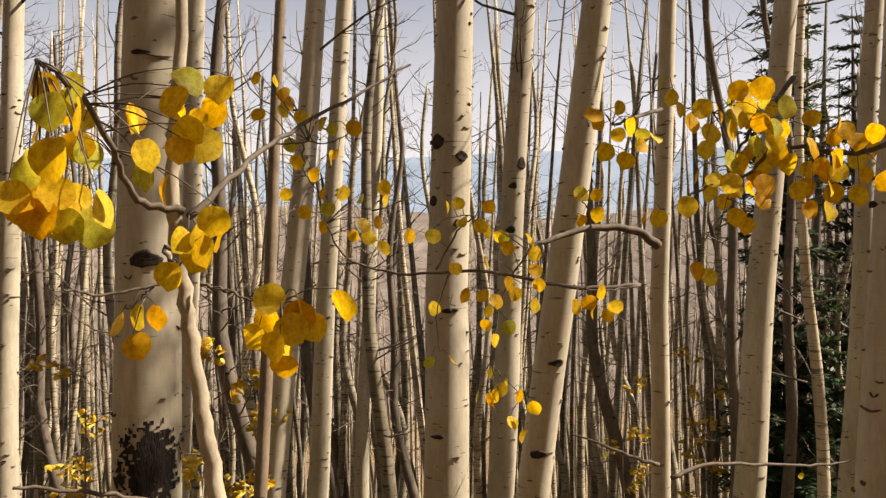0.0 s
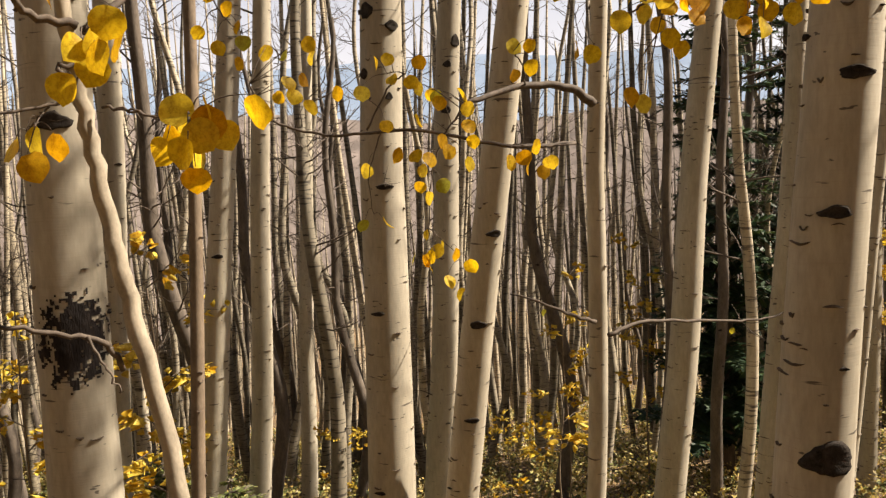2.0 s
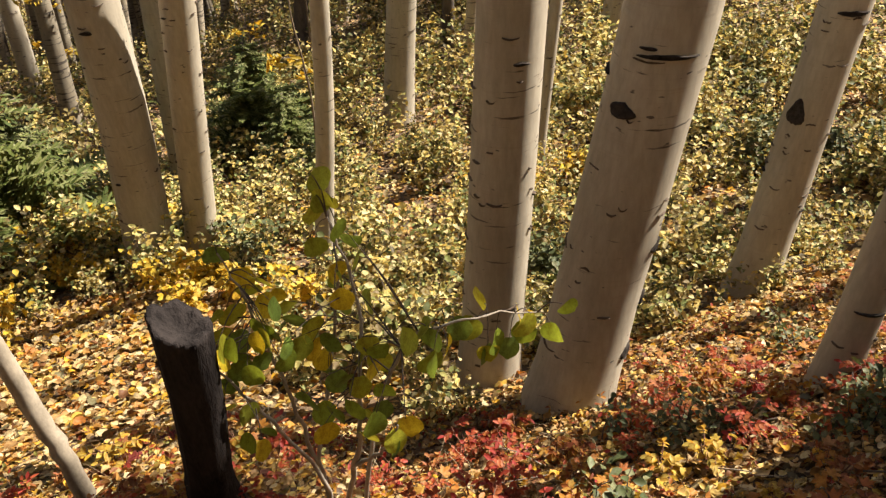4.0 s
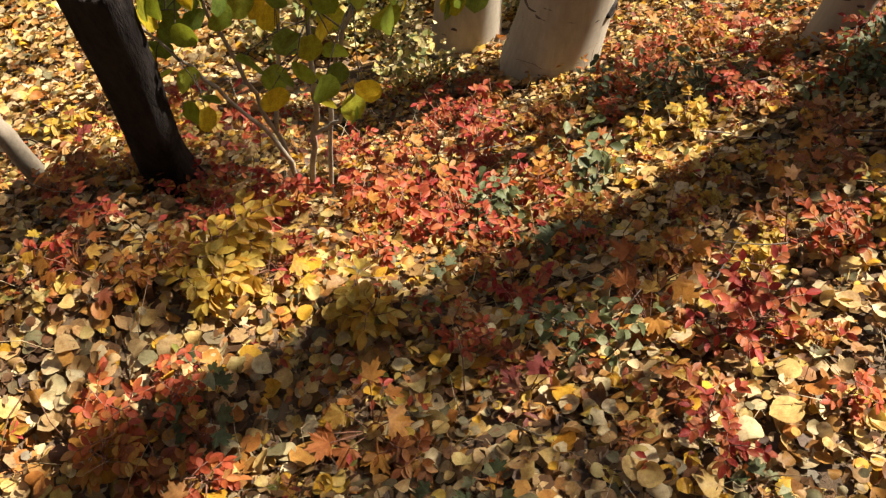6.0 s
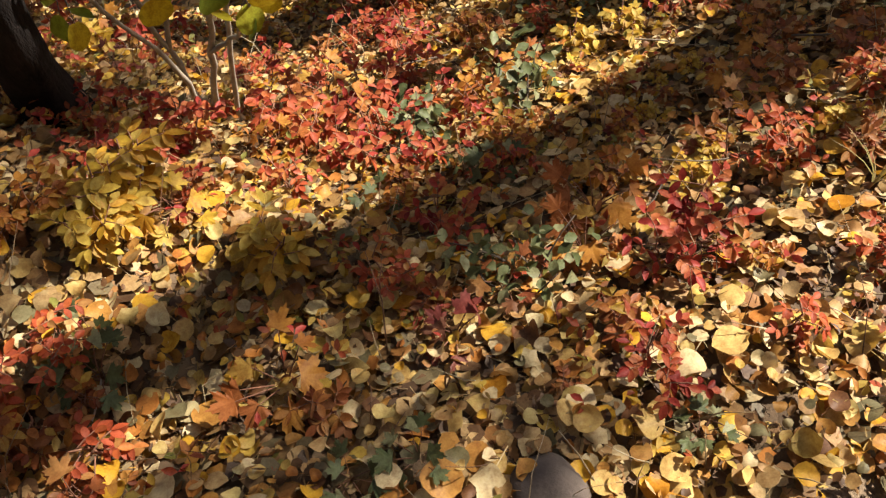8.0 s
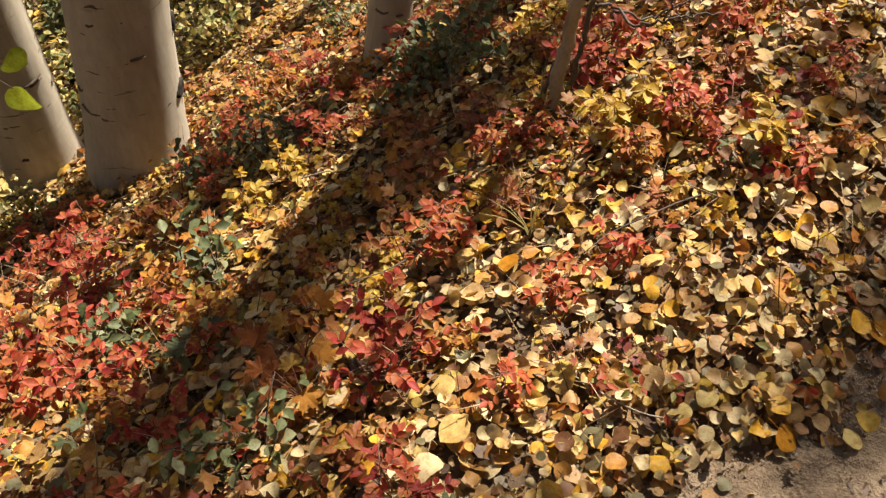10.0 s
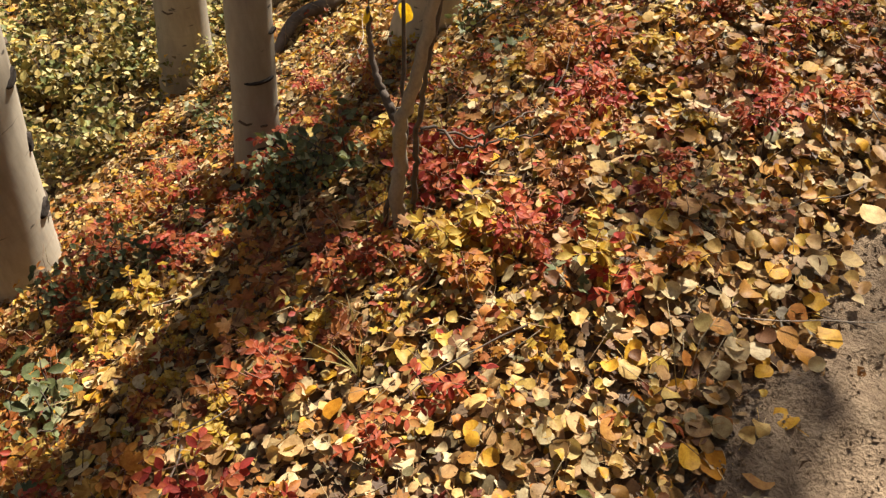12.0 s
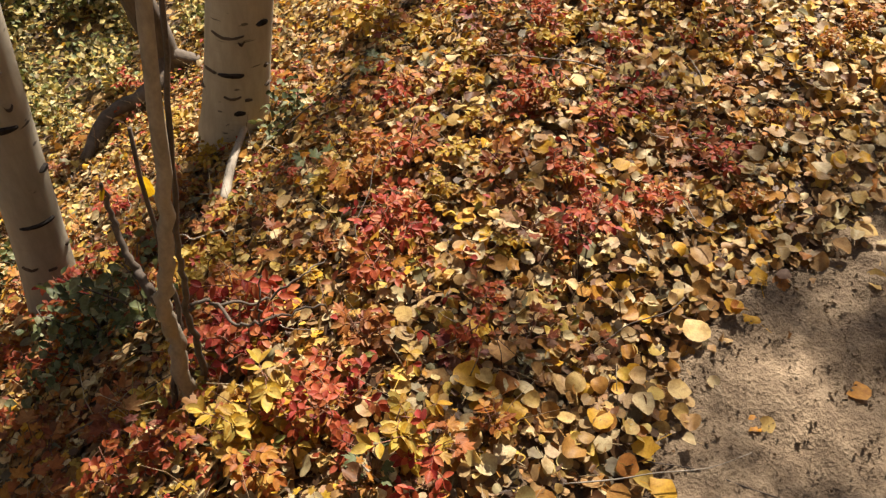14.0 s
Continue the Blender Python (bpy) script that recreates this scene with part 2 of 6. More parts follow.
CRIMSON = leaf_material("crimson_leaflet", [(0.58, 0.1, 0.06), (0.64, 0.15, 0.075), (0.47, 0.06, 0.05), (0.66, 0.22, 0.09), (0.55, 0.085, 0.07), (0.36, 0.05, 0.04)], False, 0.45)
SCARLET = leaf_material("scarlet_leaflet", [(0.64, 0.17, 0.06), (0.58, 0.12, 0.05), (0.68, 0.26, 0.08), (0.62, 0.15, 0.08), (0.48, 0.1, 0.045), (0.66, 0.34, 0.12)], False, 0.45)
RUST = leaf_material("rust_leaflet", [(0.42, 0.14, 0.05), (0.5, 0.2, 0.06), (0.34, 0.1, 0.045), (0.52, 0.26, 0.09), (0.3, 0.13, 0.06)], False, 0.4)
PLUM = leaf_material("plum_leaf", [(0.3, 0.07, 0.06), (0.36, 0.12, 0.09), (0.24, 0.07, 0.05), (0.4, 0.18, 0.12)], False, 0.35)
STALK = plain_noise("red_stalk", (0.1, 0.045, 0.03), (0.26, 0.12, 0.07), 60, 0.8, 0.2, 0.001)
STRAW = leaf_material("dry_stalk", [(0.5, 0.4, 0.24), (0.22, 0.12, 0.07), (0.36, 0.25, 0.15), (0.16, 0.08, 0.05), (0.56, 0.47, 0.32)], False, 0.1)
GRASS = leaf_material("dry_grass", [(0.55, 0.45, 0.22), (0.62, 0.52, 0.3), (0.4, 0.36, 0.14)], False, 0.3)
NEEDLE_LIGHT = leaf_material("fir_needles_young", [(0.18, 0.23, 0.07), (0.27, 0.32, 0.11), (0.12, 0.17, 0.05), (0.36, 0.4, 0.18)], False, 0.35)
NEEDLE = leaf_material("fir_needles", [(0.03, 0.065, 0.03), (0.05, 0.1, 0.045), (0.04, 0.08, 0.045), (0.08, 0.13, 0.05)], False, 0.25)


# ---- mesh helpers ----
rng = np.random.RandomState(7)


def mesh_from(name, V, F, mat, smooth=True):
    """V: n x 3; F: list of arrays of faces, each m x 3 or m x 4."""
    me = bpy.data.meshes.new(name)
    V = np.asarray(V, dtype=np.float32)
    F = [np.asarray(f, dtype=np.int32) for f in F if len(f)]
    me.vertices.add(len(V))
    me.vertices.foreach_set("co", V.ravel())
    loops = np.concatenate([f.ravel() for f in F])
    sizes = np.concatenate([np.full(len(f), f.shape[1], dtype=np.int32) for f in F])
    starts = np.concatenate([[0], np.cumsum(sizes)[:-1]]).astype(np.int32)
    me.loops.add(len(loops))
    me.loops.foreach_set("vertex_index", loops)
    me.polygons.add(len(sizes))
    me.polygons.foreach_set("loop_start", starts)
    me.polygons.foreach_set("loop_total", sizes)
    me.polygons.foreach_set("use_smooth", np.full(len(sizes), smooth))
    me.materials.append(mat)
    me.update(calc_edges=True)
    return me


def join(pieces):
    """Joins (V, quads, tris) pieces."""
    Vs, Q, T, k = [], [], [], 0
    for V, q, t in pieces:
        Vs.append(V)
        if len(q):
            Q.append(np.asarray(q) + k)
        if len(t):
            T.append(np.asarray(t) + k)
        k += len(V)
    return np.concatenate(Vs), [np.concatenate(x) for x in (Q, T) if x]


def tube(P, R, sides=8, wob=0.0, seed=0):
    """A tapered round body along the points P with the radii R."""
    P, R = np.asarray(P, float), np.asarray(R, float)
    T = np.gradient(P, axis=0)
    T /= np.linalg.norm(T, axis=1)[:, None] + 1e-9
    ref = np.array([1.0, 0, 0]) if abs(T[0][0]) < 0.8 else np.array([0, 1.0, 0])
    a = np.linspace(0, 2 * math.pi, sides, endpoint=False)
    rr = np.random.RandomState(seed)
    V = []
    for p, t, r in zip(P, T, R):
        u = ref - t * (ref @ t)
        u /= np.linalg.norm(u)
        w = np.cross(t, u)
        k = r * (1 + wob * rr.uniform(-1, 1, sides))
        V.append(p + np.outer(k * np.cos(a), u) + np.outer(k * np.sin(a), w))
    n = len(P)
    V = np.concatenate(V + [P[-1:], P[:1]])
    i = np.arange(sides)
    j = (i + 1) % sides
    q = np.concatenate([np.stack([k * sides + i, k * sides + j, (k + 1) * sides + j, (k + 1) * sides + i], 1) for k in range(n - 1)])
    t = np.concatenate([np.stack([(n - 1) * sides + i, (n - 1) * sides + j, np.full(sides, n * sides)], 1), np.stack([j, i, np.full(sides, n * sides + 1)], 1)])
    return V, q, t


def smooth_path(P, k):
    """A Catmull-Rom line through the points P."""
    P = np.asarray(P, float)
    E = np.concatenate([[2 * P[0] - P[1]], P, [2 * P[-1] - P[-2]]])
    out = []
    for i in range(1, len(E) - 2):
        for s in np.linspace(0, 1, k, endpoint=False):
            a, b, c, d = E[i - 1], E[i], E[i + 1], E[i + 2]
            out.append(0.5 * (2 * b + (c - a) * s + (2 * a - 5 * b + 4 * c - d) * s * s + (3 * b - a - 3 * c + d) * s ** 3))
    return np.array(out + [P[-1]])


def part(name, me, parent, label=""):
    ob = new(name, me)
    ob.parent = parent
    return tagged(ob, label) if label else ob


def clone(ob, m):
    """copy_thing() at the pose m, whatever the scale of the first one."""
    return copy_thing(ob, m @ Matrix.Diagonal((*(1 / v for v in ob.scale), 1)))


def empty(name, at, label, category, group=""):
    ob = new(name)
    ob.location = at
    ob.empty_display_size = 0.1
    return tagged(ob, label, category, group)


# ---- ground ----
# unseen hill behind the trail is made steep to hold back sky light
PY = [-400, -30, -6, -1.6, -1.0, -0.15, 0.05, 0.2, 0.35, 0.6, 1.05, 1.65, 2.4, 3.6, 4.4, 5.4, 8, 12, 20, 40, 90, 200, 600]
PZ = [190, 26, 4.4, 0.36, 0, 0, 0.02, 0.02, -0.03, -0.17, -0.47, -0.86, -1.27, -1.6, -1.76, -1.93, -2.4, -3.2, -5.0, -10.5, -24, -48, -90]


def step(a, b, x):
    t = np.clip((x - a) / (b - a), 0, 1)
    return t * t * (3 - 2 * t)


def height(x, y):
    """The lie of the land: a level trail, a bank that falls away from it, a gentler wooded slope below."""
    x, y = np.asarray(x, float), np.asarray(y, float)
    z = np.interp(y, PY, PZ)
    z = z + 0.16 * (1 - step(-0.1, 1.0, x)) * step(0.1, 0.4, y) + 0.33 * (1 - step(-0.15, 0.55, x)) * step(0.5, 1.05, y) * (1 - step(1.5, 3.0, y))
    z = z + 0.10 * np.clip(x - 3, -2.5, 30) * step(3, 9, y)
    return z


def lumps(x, y):
    near = np.exp(-((x - 1) ** 2 + (y - 1) ** 2) / 60)
    return 0.012 * near * (np.sin(x * 9.1 + 1.3 * np.sin(y * 7)) * np.sin(y * 8.3 + 1.7 * np.sin(x * 5)) + 0.6 * np.sin(x * 23 + y * 11) * np.sin(y * 21 - x * 7))


def trail_edge(x):
    return np.interp(x, [-30, -1, 0.2, 0.74, 1.07, 1.4, 1.7, 1.93, 2.26, 3, 6, 30], [0.6, 0.1, 0.12, 0.07, -0.1, -0.15, -0.19, -0.28, -0.5, -0.85, -1.4, -4]) + 0.02 * np.sin(x * 11) + 0.012 * np.sin(x * 29)


def grid_axis(c, fine, n, far):
    u = np.linspace(-1, 1, n)
    k = 7.5
    s = np.sinh(u * k) / math.sinh(k)
    return c + s * far + u * fine


gx, gy = grid_axis(1.0, 2.6, 240, 900), grid_axis(1.2, 2.6, 240, 600)
X, Y = np.meshgrid(gx, gy)
Z = height(X, Y) + lumps(X, Y) - 0.012
nx = len(gx)
idx = (np.arange(len(gy) - 1)[:, None] * nx + np.arange(nx - 1)[None, :]).ravel()
quads = np.stack([idx, idx + 1, idx + nx + 1, idx + nx], 1)
ground = tagged(new("ground", mesh_from("ground", np.stack([X.ravel(), Y.ravel(), Z.ravel()], 1), [quads], SOIL)), "dark humus forest floor sloping down from the trail", "ground", kind="structure")

# the trail: bare packed earth along the top of the bank
tx = np.concatenate([np.linspace(-14, -1, 20), np.linspace(-0.9, 3.4, 400), np.linspace(3.6, 16, 24)])
tv = np.linspace(0, 1, 120)
TX = np.repeat(tx[None, :], len(tv), 0)
TY = trail_edge(TX) + 0.03 - tv[:, None] * 1.3
TZ = height(TX, TY) + lumps(TX, TY) + 0.004 - 0.02 * (1 - step(0, 0.05, tv))[:, None] + 0.006 * np.sin(TX * 37 + 3 * np.sin(TY * 23)) * np.sin(TY * 41) + rng.uniform(-1, 1, TX.shape) ** 3 * 0.0045 + 0.004 * np.sin(TX * 83 + 4 * np.sin(TY * 61)) * np.sin(TY * 97 + 3 * np.sin(TX * 47))
k = len(tx)
idx = (np.arange(len(tv) - 1)[:, None] * k + np.arange(k - 1)[None, :]).ravel()
trail = tagged(new("trail", mesh_from("trail", np.stack([TX.ravel(), TY.ravel(), TZ.ravel()], 1), [np.stack([idx, idx + k, idx + k + 1, idx + 1], 1)], DIRT)), "narrow tan dirt trail of packed gritty earth", "trail", kind="structure")


# ---- distance: wooded valley side and blue ridge ----
def ridge(name, dist, base, crest, rough, mat, label, seed):
    r = np.random.RandomState(seed)
    a = np.linspace(radians(-75), radians(100), 220)
    h = crest + sum(rough / (k + 1) * np.sin(a * (5 + 6 * k) + r.uniform(0, 6)) for k in range(5))
    rows = []
    for s in np.linspace(0, 1, 14):
        d = dist * (1 + 0.55 * s)
        rows.append(np.stack([np.sin(a) * d, np.cos(a) * d, base + (h - base) * s + r.uniform(-1, 1, len(a)) * rough * 0.06], 1))
    V = np.concatenate(rows)
    n = len(a)
    i = (np.arange(13)[:, None] * n + np.arange(n - 1)[None, :]).ravel()
    return tagged(new(name, mesh_from(name, V, [np.stack([i, i + 1, i + n + 1, i + n], 1)], mat)), label, "backdrop", kind="structure")


# far haze is put into the colour, with a faint glow on top
def hazed_material(name, c1, c2, glow, scale, stretch):
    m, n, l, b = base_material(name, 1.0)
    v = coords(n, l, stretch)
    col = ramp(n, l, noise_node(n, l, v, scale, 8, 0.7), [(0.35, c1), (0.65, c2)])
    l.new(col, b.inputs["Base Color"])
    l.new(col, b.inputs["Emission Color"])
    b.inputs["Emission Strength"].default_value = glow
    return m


ridge("backdrop", 330, -60, 34, 5, hazed_material("bare_wood", (0.08, 0.065, 0.058), (0.17, 0.137, 0.122), 0.05, 0.09, (1, 1, 0.12)), "mauve grey leafless woods on the valley side", 3)
# blue of the distant air painted on the ridge, which also glows
ridge("backdrop", 2300, -120, 430, 34, hazed_material("blue_haze_ridge", (0.11, 0.145, 0.205), (0.145, 0.185, 0.25), 0.16, 0.006, (1, 1, 1.5)), "forested mountain ridge with blue haze painted in", 5)


# ---- aspens ----
def trunk_line(h, lean, bend, seed, wobble):
    """Centre line of a trunk from its base, and its height steps."""
    z = np.concatenate([[-0.25, -0.1, 0, 0.06, 0.14, 0.25], np.arange(0.45, h, 0.3), [h]])
    r = np.random.RandomState(seed)
    p = r.uniform(0, 6.28, 4)
    w = wobble * np.clip(z, 0, 2) / 2
    x = lean[0] * z + bend * np.sin(np.clip(z / 3.2, 0, 1) * math.pi) + w * (np.sin(z * 1.1 + p[0]) - np.sin(p[0]) + 0.5 * (np.sin(z * 2.3 + p[1]) - np.sin(p[1])))
    y = lean[1] * z + w * (np.sin(z * 0.9 + p[2]) - np.sin(p[2]) + 0.5 * (np.sin(z * 2.0 + p[3]) - np.sin(p[3])))
    return z, np.stack([x, y, z], 1)


def trunk_radius(z, h, r0):
    z = np.asarray(z, float)
    return r0 * (1 - 0.82 * np.clip(z, 0, h) / h * 0.8) * (1 + 0.18 * np.exp(-np.clip(z, 0, None) / 0.12)) * np.where(z >= h, 0.3, 1)


def trunk_mesh(name, h, lean, bend, r0, seed, sides, wobble, mat):
    z, P = trunk_line(h, lean, bend, seed, wobble)
    V, q, t = tube(P, trunk_radius(z, h, r0), sides, 0.018, seed)
    return mesh_from(name, V, [q, t], mat), z, P


def on_trunk(z, P, h, r0, ang, zz, proud):
    c = np.array([np.interp(zz, z, P[:, 0]), np.interp(zz, z, P[:, 1]), zz])
    r = trunk_radius(zz, h, r0) + proud
    return c + np.array([math.cos(ang) * r, math.sin(ang) * r, 0])


def knot_mesh(z, P, h, r0, ang, zz, w, hh, seed, mat):
    """A dark eye in the bark: an irregular lens with a rim, lying round the trunk."""
    r = np.random.RandomState(seed)
    n, V = 26, []
    out = 1 + r.uniform(-0.09, 0.09, n) + 0.1 * np.sin(np.arange(n) * 2 * math.pi / n * 3 + r.uniform(0, 6))
    rad = trunk_radius(zz, h, r0)
    for s, proud in ((1.0, -0.004), (0.93, 0.006), (0.75, 0.009), (0.45, 0.004), (0.2, 0.006)):
        for i in range(n):
            a = 2 * math.pi * i / n
            u, v = math.cos(a) * w / 2 * s * out[i], math.sin(a) * hh / 2 * s * out[i] * (1 - 0.25 * abs(math.cos(a))) - 0.12 * hh * abs(math.cos(a))
            V.append(on_trunk(z, P, h, r0, ang + u / rad, zz + v, proud))
    V.append(on_trunk(z, P, h, r0, ang, zz, 0.003))
    i = np.arange(n)
    j = (i + 1) % n
    q = np.concatenate([np.stack([k * n + i, k * n + j, (k + 1) * n + j, (k + 1) * n + i], 1) for k in range(4)])
    t = np.stack([4 * n + i, 4 * n + j, np.full(n, 5 * n)], 1)
    return mesh_from("knot", np.array(V), [q, t], mat)


def burn_mesh(z, P, h, r0, ang, zz, w, hh, seed):
    """A charred patch: bark flakes of a fine grid that stay where the noise is high."""
    nu, nv, rad = 44, 52, trunk_radius(zz, h, r0)
    V, keep = [], []
    for j in range(nv + 1):
        for i in range(nu + 1):
            u, v = i / nu * 2 - 1, j / nv * 2 - 1
            f = noise.noise(Vector((u * 3.2, v * 2.6, seed))) + 0.6 * noise.noise(Vector((u * 9, v * 7, seed + 5)))
            V.append(on_trunk(z, P, h, r0, ang + u * w / 2 / rad, zz + v * hh / 2, 0.003 + 0.004 * max(0, f)))
    for j in range(nv):
        for i in range(nu):
            u, v = (i + 0.5) / nu * 2 - 1, (j + 0.5) / nv * 2 - 1
            f = noise.noise(Vector((u * 3.2, v * 2.6, seed))) + 0.6 * noise.noise(Vector((u * 9, v * 7, seed + 5)))
            if f + 0.75 - 1.3 * (u * u + v * v) ** 1.2 + 0.35 * math.exp(-(u / 0.3) ** 2) + 0.9 * noise.noise(Vector((u * 11, v * 12, seed + 9))) > 0.2:
                k = j * (nu + 1) + i
                keep.append((k, k + 1, k + nu + 2, k + nu + 1))
    return mesh_from("burn", np.array(V), [np.array(keep)], CHAR)


def scars_mesh(z, P, h, r0, count, seed, zmax):
    """Short level dashes and crescents in the bark."""
    r = np.random.RandomState(seed)
    pieces = []
    for _ in range(count):
        ang, zz = r.uniform(0, 6.28), r.uniform(0.15, zmax)
        w, t = r.choice([0.02, 0.03, 0.045, 0.08], p=[0.35, 0.3, 0.25, 0.1]) * r.uniform(0.7, 1.2), r.uniform(0.0025, 0.006)
        sag, n, rad = r.uniform(-0.012, 0.004), 6, trunk_radius(zz, h, r0)
        V = []
        for s in np.linspace(-1, 1, n):
            c = sag * (1 - s * s) + r.uniform(-0.001, 0.001)
            e = t * (1 - 0.8 * s * s)
            for v, pr in ((c - e, -0.003), (c, 0.0075), (c + e, -0.003)):
                V.append(on_trunk(z, P, h, r0, ang + s * w / 2 / rad, zz + v, pr))
        k = np.arange(n - 1) * 3
        pieces.append((np.array(V), np.concatenate([np.stack([k, k + 3, k + 4, k + 1], 1), np.stack([k + 1, k + 4, k + 5, k + 2], 1)]), []))
    V, F = join(pieces)
    return mesh_from("bark_scarring", V, F, SCAR)


def twig_pieces(start, way, length, r0, r, depth, sides=4):
    """A bare crooked twig with side twigs."""
    n = 6 if depth else 4
    P = [np.array(start, float)]
    d = np.array(way, float)
    d /= np.linalg.norm(d)
    dirs = []
    for _ in range(n - 1):
        d = d + r.uniform(-0.28, 0.28, 3) + np.array([0, 0, 0.1])
        d /= np.linalg.norm(d)
        dirs.append(d.copy())
        P.append(P[-1] + d * length / (n - 1))
    out = [tube(P, np.linspace(r0, r0 * 0.25, n), sides, 0.1, r.randint(9999))]
    if depth:
        for i in range(1, n):
            for _ in range(r.randint(0, 3)):
                s = dirs[i - 1] + r.uniform(-0.9, 0.9, 3)
                out += twig_pieces(P[i], s, length * r.uniform(0.25, 0.5), r0 * 0.45, r, depth - 1, 3)
    return out


def branches_mesh(name, z, P, h, r0, count, zlo, seed, reach, mat, depth=1):
    r = np.random.RandomState(seed)
    pieces = []
    for _ in range(count):
        zz, a = zlo + (h - zlo) * r.uniform(0, 1) ** 0.8, r.uniform(0, 6.28)
        s = on_trunk(z, P, h, r0, a, zz, -0.01)
        L = reach * r.uniform(0.35, 1.0) * (1.1 - 0.6 * zz / h)
        pieces += twig_pieces(s, (math.cos(a), math.sin(a), r.uniform(0.0, 0.8)), L, 0.004 + 0.006 * L, r, depth)
    V, F = join(pieces)
    return mesh_from(name, V, F, mat)


def aspen(x, y, lean, r0, h=11.0, bend=0.0, seed=1, knots=(), wobble=0.012, scars=150, label="", sides=20, mat=None, snags=2):
    """A near aspen. knots: (height over base, degrees round the trunk, width, height of the mark)."""
    g = float(height(x, y))
    tree = empty("aspen_tree", (x, y, g), label or "pale smooth aspen trunk with dark knots", "tree", "aspens")
    me, z, P = trunk_mesh("trunk", h, lean, bend, r0, seed, sides, wobble, mat or BARK)
    trunk = part("trunk", me, tree)
    r = np.random.RandomState(seed + 50)
    for i, (zz, deg, w, hh) in enumerate(knots):
        part("knot", knot_mesh(z, P, h, r0, radians(deg), zz, w, hh, seed * 31 + i, KNOT), trunk, "black healed branch scar")
    for i in range(8):
        w = r.uniform(0.2, 0.6) * r0
        part("knot", knot_mesh(z, P, h, r0, r.uniform(0, 6.28), r.uniform(0.3, 6.0), w, w * r.uniform(0.12, 0.32), seed * 37 + i, KNOT), trunk, "black healed branch scar")
    if scars:
        tagged(part("bark_scarring", scars_mesh(z, P, h, r0, scars, seed, 5.5), trunk, "dark level bark scars"), kind="stuff")
    part("crown", branches_mesh("crown", z, P, h, r0, 14, 4.4, seed + 9, 1.5, TWIG), tree, "bare dark twigs")
    for i in range(snags):
        part("branch", branches_mesh("branch", z, P, 4.2, r0, 1, 1.4, seed * 7 + i, 0.45, TWIG), tree, "thin dead branch")
    return tree


burnt = aspen(-0.98, 2.70, (0.014, 0), 0.125, seed=1, snags=0, knots=[(2.86, 282, 0.11, 0.06)], label="thick aspen with a black burnt patch on pale bark")
zz, PP = trunk_line(11.0, (0.014, 0), 0.0, 1, 0.012)
part("burn", burn_mesh(zz, PP, 11.0, 0.125, radians(292), 2.19, 0.28, 0.33, 4), burnt.children[0], "ragged charred bark")
aspen(-0.054, 4.35, (0.04, -0.013), 0.138, seed=2, knots=[(3.93, 225, 0.08, 0.09), (3.85, 300, 0.075, 0.06), (3.62, 215, 0.06, 0.06), (3.5, 290, 0.04, 0.04), (3.05, 275, 0.1, 0.03)], bend=0.057)
aspen(-1.29, 5.60, (0.096, 0), 0.1, seed=3, knots=[(2.9, 270, 0.08, 0.03)])
aspen(-1.07, 6.53, (0.070, -0.007), 0.095, seed=4)
aspen(-0.95, 10.3, (0.050, 0), 0.108, seed=5)
aspen(0.30, 5.61, (0.069, 0), 0.107, seed=6, knots=[(4.3, 300, 0.07, 0.09), (4.15, 262, 0.06, 0.05), (3.85, 262, 0.07, 0.06)])
aspen(0.243, 4.37, (0.12, -0.126), 0.096, bend=-0.022, seed=7, knots=[(2.85, 285, 0.08, 0.04), (2.4, 262, 0.09, 0.045), (1.9, 272, 0.08, 0.03)])
aspen(0.862, 3.916, (0.045, -0.072), 0.053, seed=8, bend=0.079, h=9, scars=40, label="slender young aspen with pale olive bark")
aspen(2.17, 6.19, (0.093, -0.02), 0.13, seed=9)
aspen(2.65, 5.50, (0.077, 0), 0.088, seed=10)
aspen(1.12, 2.24, (0.071, -0.005), 0.12, seed=11, snags=0, knots=[(1.85, 262, 0.155, 0.11), (2.53, 246, 0.09, 0.04), (1.62, 245, 0.09, 0.016), (2.9, 262, 0.1, 0.04), (2.1, 275, 0.03, 0.012)], label="thick aspen with a large black eye in cream bark")
aspen(1.241, 1.82, (0.182, 0.028), 0.143, bend=0.02, seed=12, snags=0, knots=[(1.98, 230, 0.15, 0.045), (1.28, 238, 0.17, 0.014), (1.3, 215, 0.05, 0.01), (1.12, 200, 0.09, 0.05), (0.66, 312, 0.08, 0.035), (0.46, 318, 0.06, 0.05), (0.26, 308, 0.07, 0.05), (2.29, 232, 0.12, 0.035), (2.12, 250, 0.025, 0.02), (1.7, 228, 0.025, 0.015)], label="thickest leaning aspen with cream bark and dark scars")
aspen(2.42, 2.213, (0.168, 0.025), 0.102, seed=13, snags=0, knots=[(0.86, 192, 0.08, 0.11), (1.25, 245, 0.12, 0.02)])
aspen(1.775, 1.24, (0.15, 0.02), 0.06, seed=14, snags=0, knots=[(0.3, 240, 0.085, 0.006), (0.1, 250, 0.07, 0.006), (0.68, 212, 0.05, 0.17), (0.55, 228, 0.05, 0.012), (0.42, 285, 0.03, 0.01)], scars=90)
aspen(4.50, 6.53, (0.129, 0), 0.11, seed=15)
aspen(5.08, 8.00, (0.029, 0), 0.1, seed=16)
aspen(2.66, 4.60, (0.103, 0), 0.047, seed=17, h=9)
aspen(2.439, 1.1, (0.119, -0.12), 0.088, seed=18, snags=0, knots=[(0.26, 200, 0.07, 0.012), (0.4, 250, 0.035, 0.014), (0.14, 215, 0.03, 0.01)])
